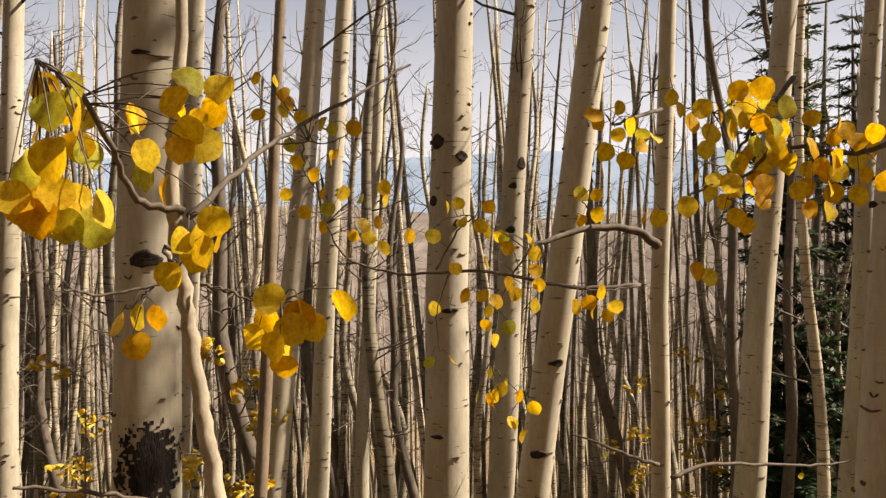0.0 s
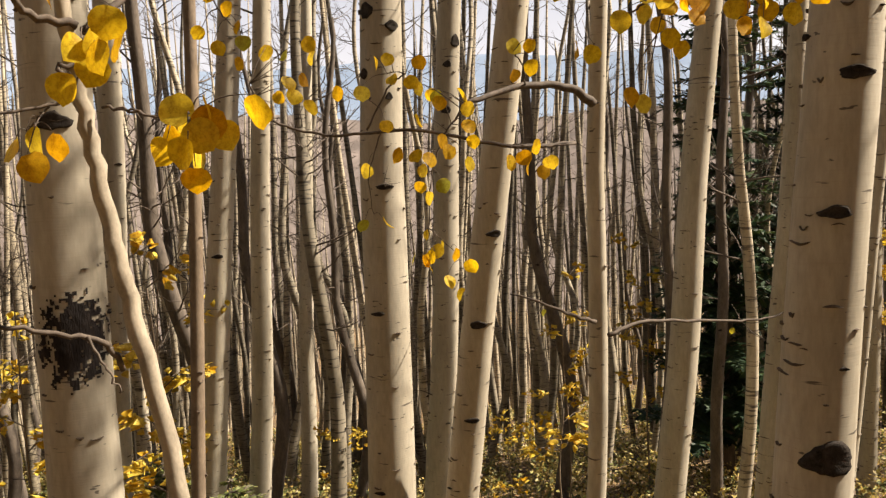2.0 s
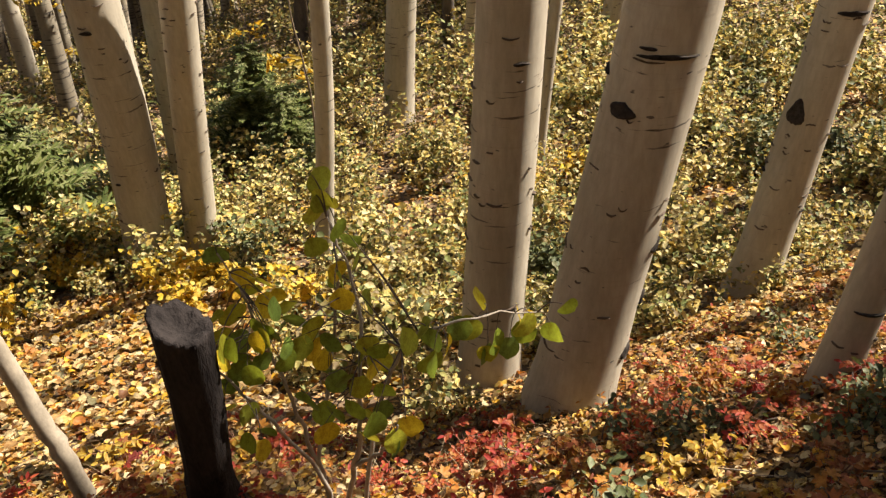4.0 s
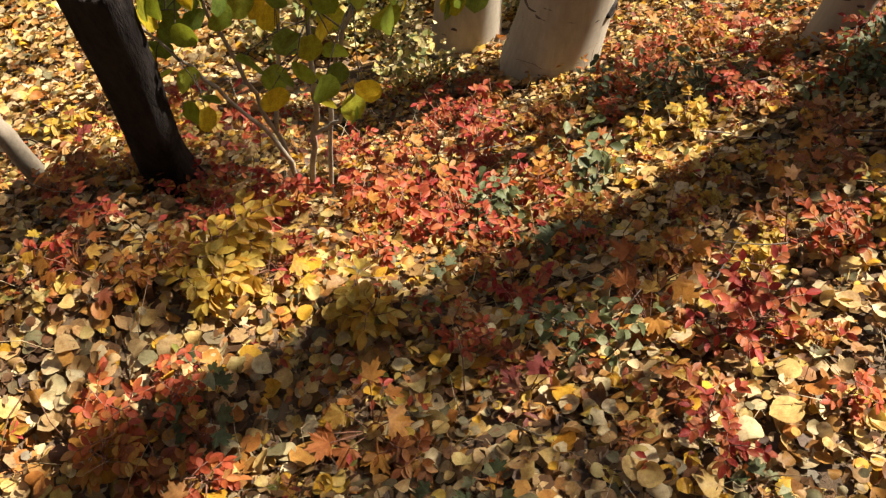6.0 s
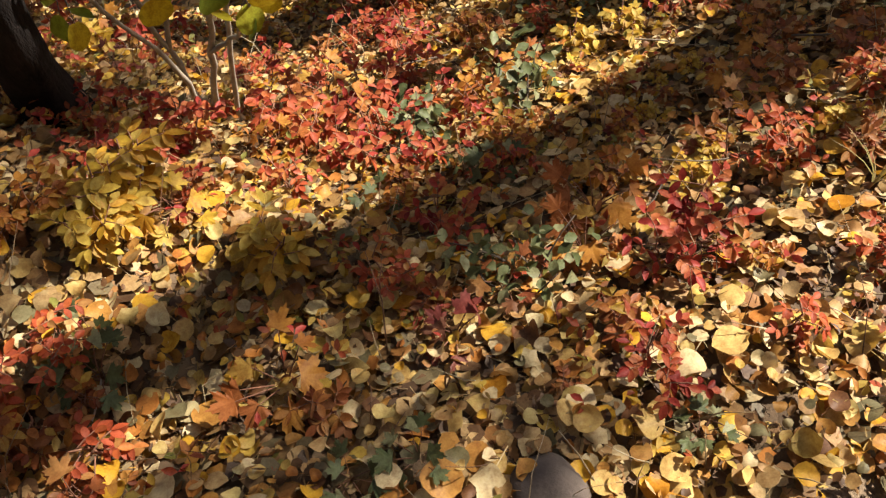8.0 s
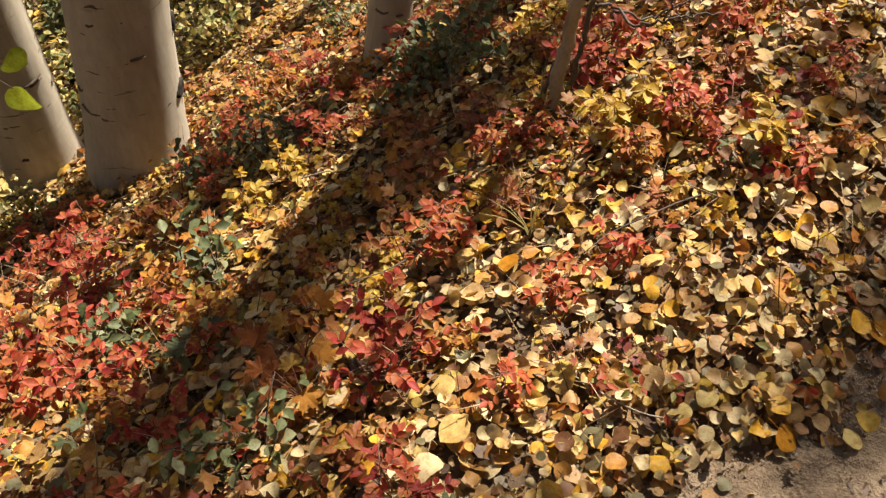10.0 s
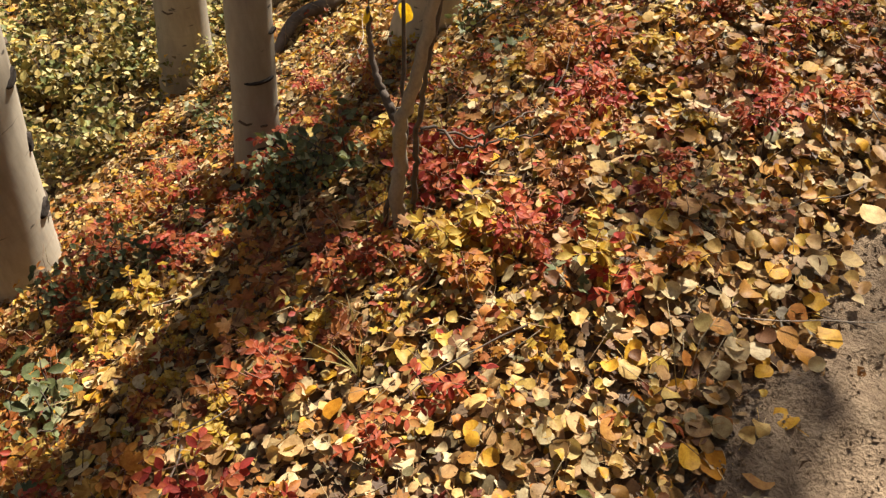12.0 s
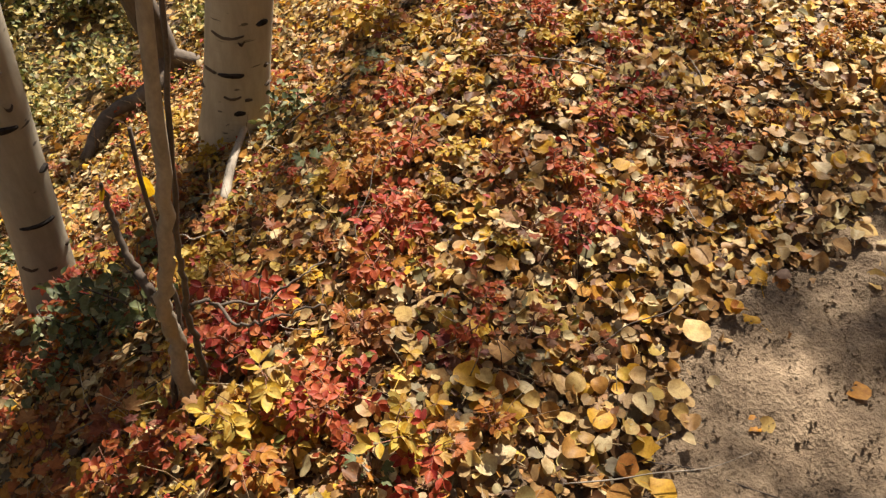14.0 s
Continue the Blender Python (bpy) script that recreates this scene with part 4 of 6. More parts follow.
CRIMSON_AT = ((0.77, 1.66), (0.7, 1.56), (0.8, 1.6), (1.4, 1.52), (1.5, 1.56), (1.61, 1.5), (1.63, 1.38), (1.56, 1.18), (1.74, 1.13), (1.54, 1.02), (0.19, 1.66), (1.12, 1.3), (1.2, 1.42), (0.55, 1.42), (0.47, 1.54), (0.36, 1.22), (0.21, 1.08), (0.33, 0.93), (0.87, 1.57), (0.8, 1.48), (0.6, 0.93), (1.09, 0.59), (0.8, 0.29), (0.81, 0.49), (0.15, 1.02), (-0.13, 0.7), (-0.02, 0.55), (0.38, 0.62), (0.52, 0.71), (0.59, 0.32), (1.46, 0.29), (1.39, 0.25), (1.63, 0.54), (1.39, 0.14), (1.28, 0.6), (1.33, 0.56), (1.02, 0.56), (0.75, 0.48), (1.32, 1.4), (1.35, 1.12), (1.69, 1.13), (1.77, 0.93), (1.1, 0.25), (1.84, 0.35), (1.9, 0.07), (1.73, 0.14), (0.99, 0.31), (1.89, 1.13), (1.57, 0.53), (1.42, 0.34), (1.38, 1.17), (2.06, 0.41), (1.9, 0.36), (2.23, 0.25), (2.05, 0.08), (1.93, 0.02), (2.04, -0.08), (1.71, 0.33), (2.58, 0.28), (2.27, 0.23), (1.49, 0.34), (1.57, 0.58))
ORANGE_AT = ((0.5, 1.16), (0.53, 1.32), (-0.12, 0.94), (0.52, 0.54), (0.19, 0.54), (0.21, 0.48), (0.83, 0.69), (0.74, 0.62), (1.14, 0.75), (0.98, 0.64), (1.24, 0.78), (1.49, 1.6), (1.61, 1.98), (1.23, 0.71), (1.13, 0.69), (1.42, 0.71), (1.6, 1.23), (0.65, 0.6), (0.66, 0.54), (0.69, 1.24), (0.9, 1.26), (0.93, 1.12), (1.54, 1.47), (1.33, 0.34), (1.67, 0.05), (1.6, 0.3), (2.27, -0.07), (2.24, -0.13), (1.37, 0.66), (2.02, -0.06), (2.19, -0.13), (1.69, -0.05), (1.81, 0.58))
GOLD_AT = ((0.08, 0.88), (0.04, 0.84), (0.15, 0.88), (1.2, 1.09), (1.01, 1.06), (1.25, 1.08), (1.44, 0.45), (1.38, 0.42), (1.82, 0.83), (1.43, 0.39), (2.45, 1.08), (2.55, 0.87), (1.41, 0.17), (2.64, 0.6), (2.85, 0.87), (2.52, 1.4), (0.12, 0.93), (1.1, 1.12))
GREEN_AT = ((0.66, 1.05), (0.45, 0.83), (0.0, 0.71), (0.21, 0.38), (0.29, 0.36), (-0.01, 0.65), (0.6, 0.23), (0.68, 0.81), (0.63, 1.02), (1.37, 0.19), (2.09, 0.64), (2.54, 0.7))
TALL_AT = ((0.42, 1.05), (0.5, 1.0), (0.45, 1.2), (0.55, 1.1), (0.37, 1.12), (0.6, 1.2), (0.66, 1.1), (0.72, 1.3))
for kind, spots_at, s in (("crimson", CRIMSON_AT, 1.0), ("orange", ORANGE_AT, 1.0), ("gold", GOLD_AT, 1.0), ("green", GREEN_AT, 0.8), ("crimson", TALL_AT, 1.2)):
    for x, y in spots_at:
        near = float(step(0.0, 0.5, y - trail_edge(x)))
        sow(kind, x, y, s * r.uniform(0.85, 1.15) * (0.65 + 0.4 * near))
n = 0
while n < 190:                              # more of them in drifts, thickest halfway down the bank
    x, y = r.uniform(-0.6, 3.1), r.uniform(-0.3, 1.9)
    e = y - trail_edge(x)
    if e < 0.05 or r.uniform() > 0.15 + 0.85 * step(0.1, 0.7, e) * (0.35 + 0.65 * (math.sin(x * 5.1 + 2 * math.sin(y * 4)) > -0.2)):
        continue
    sow(("crimson", "orange", "orange", "gold", "plum", "orange", "plum")[r.randint(7)], x, y, r.uniform(0.6, 1.15) * (0.65 if e < 0.3 else 1))
    n += 1


for _ in range(60):                         # a thinner drift along the trail
    x = r.uniform(1.7, 3.0)
    sow(("orange", "crimson", "gold", "orange")[r.randint(4)], x, float(trail_edge(x)) + r.uniform(0.3, 1.15), r.uniform(0.55, 0.9))
for _ in range(130):                        # small rust and orange ones all over the bank
    x = r.uniform(0.8, 2.9)
    sow(("orange", "orange", "plum", "orange", "gold")[r.randint(5)], x, float(trail_edge(x)) + 0.15 + 0.9 * r.uniform() ** 0.8, r.uniform(0.4, 0.75))
for _ in range(22):
    sow(("orange", "orange", "crimson")[r.randint(3)], r.uniform(-0.2, 0.3), r.uniform(0.88, 1.35), r.uniform(0.5, 0.85))


# the many smaller seedlings between them
bits = []
for i in range(6):
    L = []
    for _ in range(4):
        b = r.uniform(0, 6.28)
        L += compound_leaf(r, (0, 0, 0.02), (math.cos(b), math.sin(b), r.uniform(0.4, 1.2)), r.uniform(0.03, 0.05), r.randint(1, 3), 0.017, False)[1]
    V, F = join(L)
    bits.append((V, F[0]))
N = 1500
x, y = r.uniform(-0.7, 3.2, N), r.uniform(-0.2, 2.0, N)
e = y - trail_edge(x)
k = (e > 0.08) & (r.uniform(0, 1, N) < 0.25 + 0.6 * step(0.1, 0.6, e) * (0.5 + 0.5 * np.sin(x * 4.3 + 1.5 * np.sin(y * 5.2))))
x, y = x[k], y[k]
V, F = scatter(bits, np.stack([x, y, height(x, y) + lumps(x, y)], 1), [turn(-0.3, 0, t) for t in r.uniform(0, 6.28, len(x))], r.uniform(0.7, 1.3, len(x)))
tagged(new("seedling_carpet", mesh_from("seedling_carpet", V, F, MIXED)), "tiny orange and russet seedlings between the leaves", "seedlings", kind="stuff")

# dry stalks and grass stems standing and lying all through the litter
stalks = []
for i in range(1500):
    x, y = r.uniform(-0.7, 3.1), r.uniform(-0.2, 2.0)
    if y - trail_edge(x) < 0.06:
        continue
    L, a, o = r.uniform(0.04, 0.15), r.uniform(0, 6.28), r.uniform(0.2, 2.5)
    d = np.array([math.cos(a) * o, math.sin(a) * o, 1.0])
    d *= L / np.linalg.norm(d)
    p = np.array([x, y, float(height(x, y) + lumps(x, y))])
    w = r.uniform(-0.2, 0.2, 3) * L
    stalks.append(tube(np.array([p, p + d * 0.5 + w * 0.6 + [0, 0, 0.1 * L], p + d + w * 0.2]), np.array([1.0, 0.8, 0.35]) * r.uniform(0.0006, 0.0014), 3))
V, F = join(stalks)
tagged(new("dry_stalks", mesh_from("dry_stalks", V, F, STRAW)), "thin dry stalks standing through the litter", "stalks", kind="stuff")


# ---- shrubs with yellowing leaves ----
def shrub_pieces(seed, tall, leaf, stems, per):
    r = np.random.RandomState(seed)
    S, L = [], []
    for _ in range(stems):
        a, o = r.uniform(0, 6.28), r.uniform(0.1, 0.6)
        P = [np.array([r.uniform(-0.06, 0.06), r.uniform(-0.06, 0.06), 0])]
        d = np.array([math.cos(a) * o, math.sin(a) * o, 1.0])
        h = tall * r.uniform(0.6, 1.15)
        for _ in range(5):
            d = d + r.uniform(-0.3, 0.3, 3)
            P.append(P[-1] + d / np.linalg.norm(d) * h / 5)
        S.append(tube(P, np.linspace(0.004, 0.0012, 6), 3))
        for _ in range(per):
            k = r.uniform(0.25, 1.0) * 5
            i = min(int(k), 4)
            p = P[i] + (P[i + 1] - P[i]) * (k - i) + r.uniform(-0.05, 0.05, 3)
            V, T = small_leaf(r, leaf * r.uniform(0.7, 1.25), leaf * 0.72)
            L.append((V @ turn(r.normal(0, 0.5), r.normal(0, 0.5), r.uniform(0, 6.28)).T + p, [], T))
    return join(S), join(L)


def shrub(seed, tall, leaf, stems, per, mat, label, name="shrub"):
    (V, F), (V2, F2) = shrub_pieces(seed, tall, leaf, stems, per)
    ob = empty(name, (0, 0, 0), label, name.replace("_", " "), "undergrowth")
    tagged(part("stem_tuft", mesh_from("stem_tuft", V, F, TWIG), ob), kind="stuff")
    tagged(part("foliage", mesh_from("foliage", V2, F2, mat), ob), kind="stuff")
    return ob


bushes = [shrub(400 + i, t, 0.043, 8, 26, SHRUB, "knee-high shrub with small yellow-green leaves") for i, t in enumerate((0.32, 0.4, 0.28, 0.5, 0.36))]
herbs = [shrub(420 + i, t, 0.03, 6, 14, HERB, "low dull green herb on the bank", "green_herb") for i, t in enumerate((0.16, 0.2))]
r = np.random.RandomState(88)
taken = set()


def plant(pool, x, y, s, i=None):
    i = r.randint(len(pool)) if i is None else i
    m = pose(x, y, float(height(x, y)) - 0.01, r.uniform(-6, 6), r.uniform(-6, 6), r.uniform(0, 360)) @ Matrix.Scale(s, 4)
    if (id(pool), i) in taken:
        clone(pool[i], m)
    else:
        taken.add((id(pool), i))
        pool[i].matrix_basis = m


for x, y in ((2.75, 2.1), (3.0, 2.0), (2.9, 2.4), (3.3, 1.6)):
    plant(bushes, x, y, r.uniform(0.45, 0.65))
n = 0
while n < 282:
    x, y = r.uniform(-1.5, 5.5), 1.75 + 4.4 * r.uniform(0, 1) ** 1.2
    if y < 2.3 and (x < 0.6 or r.uniform() < 0.5) or x < 0.35 and y < 4.0:
        continue
    plant(bushes, x, y, r.uniform(0.65, 1.1) * (0.65 if y < 2.6 else 1))
    n += 1
for x, y in ((1.25, 1.28), (1.35, 1.22), (1.15, 1.4), (1.62, 0.95), (1.7, 1.02), (1.55, 1.0), (1.66, 0.9), (0.85, 1.02), (0.62, 0.98), (1.95, 1.55), (0.55, 0.55), (2.4, 0.9), (3.2, 2.2), (3.4, 2.6)):
    plant(herbs, x, y, r.uniform(0.7, 1.0))

golden = [shrub(430 + i, t, 0.052, 9, 18, LEMON, "small shrub with bright yellow leaves", "yellow_shrub") for i, t in enumerate((0.3, 0.4))]
for x, y in ((-0.79, 4.59), (-0.6, 4.71), (-0.41, 4.75), (-0.2, 4.8), (-0.75, 5.13), (-0.01, 3.84), (-0.35, 4.26), (0.15, 3.92), (0.05, 3.51), (-0.95, 4.5), (-0.6, 4.6), (-0.45, 4.75), (-0.15, 4.75), (0.05, 4.7), (0.0, 4.4), (-0.5, 4.35), (-0.85, 3.75), (0.3, 4.0), (0.4, 4.3), (0.35, 3.6), (0.55, 3.4), (2.2, 3.9), (2.35, 4.2), (2.1, 4.4), (2.6, 4.0)):
    plant(golden, x, y, r.uniform(0.7, 1.0))

# the rest of the undergrowth, too much to count
kit = []
for i in range(6):
    V, F = shrub_pieces(440 + i, 0.33, 0.046, 4, 17)[1]
    k = np.arange(len(V) // 7)[:, None] * 7           # each leaf cut down to two triangles
    kit.append((V, np.concatenate([k + [0, 3, 1], k + [0, 5, 3]])))
N = 3600
d, a = 2.6 + 20 * r.uniform(0, 1, N) ** 1.1, np.radians(r.uniform(-46, 70, N))
x, y = np.sin(a) * d, np.cos(a) * d
k = (y > 2.1) & ~((x < 0.35) & (y < 3.95))
x, y, d, N = x[k], y[k], d[k], int(k.sum())
V, F = scatter(kit, np.stack([x, y, height(x, y)], 1), [turn(0, 0, t) for t in r.uniform(0, 6.28, N)], r.uniform(0.7, 1.1, N) * np.where(d < 6, 0.75, 1.3))
tagged(new("undergrowth", mesh_from("undergrowth", V, F, SHRUB)), "low yellow-green undergrowth between the trunks", "undergrowth", kind="stuff")


# ---- firs ----
def fir(seed, tall, spread, tiers, per, needle, name, label, mat):
    r = np.random.RandomState(seed)
    ob = empty(name, (0, 0, 0), label, "fir", "firs")
    P = np.array([[0, 0, -0.1], [0.0, 0, tall * 0.3], [0.01, 0, tall * 0.7], [0, 0, tall]])
    V, q, t = tube(P, np.array([1.2, 0.85, 0.45, 0.06]) * tall * 0.014, 8, 0.04, seed)
    part("trunk", mesh_from("trunk", V, [q, t], BARK_DARK), ob)
    N, S = [], []
    for k in range(tiers):
        f = k / (tiers - 1)
        z = tall * (0.08 + 0.9 * f)
        L = spread * (1 - f) ** 0.8 * r.uniform(0.8, 1.1) + 0.03 * tall
        for _ in range(per):
            a = r.uniform(0, 6.28)
            d = np.array([math.cos(a), math.sin(a), r.uniform(-0.35, 0.15)])
            side = np.array([-math.sin(a), math.cos(a), 0])
            Q = np.array([[0, 0, z], d * L * 0.5 + [0, 0, z], d * L + [0, 0, z + 0.06 * L]])
            S.append(tube(Q, [0.006 * tall ** 0.5, 0.004 * tall ** 0.5, 0.002], 3))
            m = max(8, int(L / needle * 2.2))
            for i in range(m):
                s = (i + r.uniform()) / m
                p = np.array([0, 0, z]) + d * L * s + [0, 0, 0.06 * L * s]
                for sg in (-1, 1):
                    w = side * sg * (1.15 - s) * L * 0.3 * r.uniform(0.5, 1.1) + d * needle * 1.2 + np.array([0, 0, r.uniform(-0.5, 0.3) * needle + r.uniform(-1, 1) * (1.15 - s) * L * 0.16])
                    b = d * needle * 0.28
                    N.append((np.array([p - b, p + b, p + w * 0.6 + b * 1.6, p + w, p + w * 0.6 - b * 1.2]), [], np.array([(0, 1, 2), (0, 2, 4), (4, 2, 3)])))
    V, F = join(N)
    part("foliage", mesh_from("foliage", V, F, mat, False), ob)
    V, F = join(S)
    tagged(part("bough_wood", mesh_from("bough_wood", V, F, BARK_DARK), ob), kind="stuff")
    return ob


big = fir(500, 8.5, 0.8, 34, 7, 0.06, "fir_tree", "tall dark green fir among the aspens", NEEDLE)
big.matrix_basis = pose(4.25, 9.6, float(height(4.25, 9.6)))
clone(big, pose(6.6, 12.5, float(height(6.6, 12.5)), 0, 0, 70))
small = fir(501, 0.8, 0.5, 18, 9, 0.016, "fir_sapling", "bushy green fir sapling in the undergrowth", NEEDLE_LIGHT)
small.matrix_basis = pose(-0.95, 5.1, float(height(-0.95, 5.1))) @ Matrix.Scale(1.8, 4)
for x, y, s in ((1.0, 6.4, 1.35), (1.15, 5.9, 0.8), (-1.5, 5.7, 1.9), (-0.75, 5.7, 1.1)):
    clone(small, pose(x, y, float(height(x, y)), 0, 0, 90 * x) @ Matrix.Scale(s, 4))
greens = [shrub(460 + i, t, 0.042, 9, 34, HERB, "dense dark green herb clump in the undergrowth", "green_herb") for i, t in enumerate((0.42, 0.34))]
for x, y in ((4.7, 4.8), (4.4, 4.4), (5.2, 4.7), (3.8, 3.2), (3.6, 3.5), (4.0, 3.3), (3.9, 2.9), (0.95, 5.5), (1.2, 5.4), (-0.7, 5.0), (-1.1, 4.9), (0.45, 3.9), (0.3, 4.5), (4.9, 5.4), (1.7, 2.9)):
    plant(greens, x, y, r.uniform(0.8, 1.1))


# ---- leafy branches in the foreground ----
def leafy(name, label, category, stems, leaves, size, mat, wood, seed, more=0.0):
    """Twigs along given lines, thick to thin, and single hanging leaves on them."""
    r = np.random.RandomState(seed)
    o = np.array(stems[0][0][0])
    ob = empty(name, tuple(o), label, category)
    leaves = list(leaves) + [tuple(np.array(p) + r.uniform(-0.05, 0.05, 3)) for p in leaves if r.uniform() < more]
    pts = []
    for line, r0, r1 in stems:
        P = smooth_path(np.array(line) - o, 6)
        n = len(P)
        P[1:-1] += r.uniform(-1, 1, (n - 2, 3)) * 0.004
        V, q, t = tube(P, np.linspace(r0, r1, n), 9 if r0 > 0.01 else 6, 0.06, seed)
        part("stem", mesh_from("stem", V, [q, t], wood if r0 > 0.0095 or mat is GREENISH else TWIG), ob)
        pts.append(P)
    every = np.concatenate(pts)
    shapes = []
    for _ in range(8):
        V, T = round_leaf(r, 1.0, 16, 0.05, False)
        shapes.append(mesh_from("leaf", V @ turn(radians(90), 0, 0).T * size, [T], mat))
    stalks = []
    for i, p in enumerate(leaves):
        p = np.array(p) - o + np.array([0, 0, size * 0.48])
        lf = part("leaf", shapes[i % 8], ob)
        lf.matrix_basis = Matrix.Translation(p) @ Matrix(turn(r.normal(0, 0.3), r.normal(0, 0.35), r.normal(0, 0.75)).tolist()).to_4x4() @ Matrix.Scale(r.uniform(0.85, 1.12), 4)
        d = np.linalg.norm(every - p - [0, 0, 0.03], axis=1)
        q = every[d.argmin()]
        mid = (p + q) / 2 + np.array([0, 0, 0.012])
        thin = 0.0008 if d.min() < 0.07 else 0.0014
        stalks.append(tube(smooth_path([q, mid, p], 3), np.linspace(thin * 1.3, 0.0007, 7), 4))
    V, F = join(stalks)
    tagged(part("stalk_spray", mesh_from("stalk_spray", V, F, TWIG), ob), kind="stuff")
    return ob



young = leafy("young_aspen", "thin young aspen with broad gold leaves on bare twigs", "tree", [
    ([(-0.22, 1.4, -0.25), (-0.22, 1.39, -0.05), (-0.25, 1.44, 0.12), (-0.3, 1.49, 0.5), (-0.37, 1.52, 0.9), (-0.43, 1.53, 1.24), (-0.46, 1.53, 1.38), (-0.48, 1.53, 1.54), (-0.50, 1.53, 1.68), (-0.51, 1.52, 1.82), (-0.50, 1.52, 1.97), (-0.49, 1.52, 2.18), (-0.5, 1.55, 3.0)], 0.021, 0.011),
    ([(-0.49, 1.52, 1.78), (-0.56, 1.47, 1.80), (-0.57, 1.38, 1.88), (-0.58, 1.28, 1.95), (-0.58, 1.13, 1.97)], 0.008, 0.004),
    ([(-0.48, 1.52, 1.77), (-0.43, 1.62, 1.85), (-0.37, 1.77, 1.94), (-0.26, 1.98, 2.06), (-0.07, 2.13, 2.20)], 0.008, 0.003),
    ([(-0.49, 1.52, 1.71), (-0.52, 1.50, 1.71), (-0.49, 1.48, 1.67), (-0.53, 1.47, 1.64), (-0.62, 1.42, 1.63), (-0.65, 1.37, 1.64)], 0.005, 0.002),
    ([(-0.46, 1.52, 1.64), (-0.40, 1.49, 1.63), (-0.33, 1.43, 1.61), (-0.29, 1.41, 1.61)], 0.003, 0.0015),
    ([(-0.47, 1.55, 1.17), (-0.48, 1.50, 1.23), (-0.54, 1.45, 1.26), (-0.64, 1.41, 1.29), (-0.73, 1.36, 1.31)], 0.006, 0.003),
    ([(-0.50, 1.47, 1.25), (-0.47, 1.46, 1.19), (-0.45, 1.46, 1.15)], 0.003, 0.0015)],
    [(-0.54, 1.08, 1.89), (-0.51, 1.02, 1.82), (-0.54, 1.12, 1.78), (-0.56, 1.17, 1.75), (-0.57, 1.12, 1.75), (-0.67, 1.53, 1.95), (-0.66, 1.48, 1.89), (-0.43, 1.12, 1.83), (-0.44, 1.33, 1.98), (-0.38, 1.38, 1.98), (-0.40, 1.42, 1.95), (-0.55, 1.41, 1.93), (-0.51, 1.48, 1.96), (-0.43, 1.30, 1.86), (-0.42, 1.38, 1.92), (-0.39, 1.34, 1.88), (-0.46, 1.32, 1.80), (-0.38, 1.34, 1.75), (-0.39, 1.38, 1.72), (-0.42, 1.39, 1.73), (-0.43, 1.43, 1.69), (-0.58, 1.28, 1.93), (-0.57, 1.23, 1.95), (-0.59, 1.15, 1.93), (-0.58, 1.15, 1.87), (-0.6, 1.12, 1.81), (-0.56, 1.17, 1.77), (-0.59, 1.12, 1.76), (-0.55, 1.15, 1.74)], 0.054, HANGING, BARK_YOUNG, 61, 0.5)
leafy("leafy_twig", "dangling bunch of gold and green aspen leaves", "twig", [([(-0.46, 1.52, 1.64), (-0.40, 1.49, 1.63), (-0.33, 1.43, 1.61), (-0.29, 1.41, 1.61)], 0.002, 0.001)], [(-0.31, 1.39, 1.62), (-0.33, 1.46, 1.58), (-0.27, 1.29, 1.57), (-0.27, 1.36, 1.54), (-0.25, 1.32, 1.61), (-0.23, 1.31, 1.59), (-0.23, 1.33, 1.57), (-0.32, 1.37, 1.55)], 0.052, HANGING, TWIG, 62, 0.4)
leafy("leafy_twig", "few amber aspen leaves on a thin twig", "twig", [([(-0.53, 1.47, 1.64), (-0.56, 1.49, 1.62), (-0.58, 1.5, 1.6)], 0.002, 0.001)], [(-0.60, 1.50, 1.57), (-0.56, 1.57, 1.58), (-0.54, 1.39, 1.54), (-0.57, 1.47, 1.58)], 0.045, HANGING, TWIG, 63)
leafy("leafy_twig", "amber aspen leaves along a rising twig", "twig", [([(-0.37, 1.77, 1.94), (-0.33, 1.95, 1.97), (-0.26, 2.0, 1.98), (-0.2, 2.0, 2.02)], 0.003, 0.001), ([(-0.33, 1.95, 1.97), (-0.33, 2.0, 1.9), (-0.28, 2.0, 1.84)], 0.002, 0.001)], [(-0.45, 2.01, 2.14), (-0.42, 2.09, 2.15), (-0.42, 1.91, 2.03), (-0.39, 1.98, 2.05), (-0.33, 1.94, 2.03), (-0.28, 1.93, 2.01), (-0.26, 1.95, 2.00), (-0.37, 1.99, 1.97), (-0.35, 2.00, 1.93), (-0.32, 2.03, 1.90), (-0.29, 2.00, 1.85), (-0.38, 2.07, 1.85), (-0.27, 1.95, 1.81), (-0.26, 2.11, 1.96), (-0.20, 1.91, 2.00), (-0.40, 2.07, 2.11)], 0.036, HANGING, TWIG, 64, 0.35)
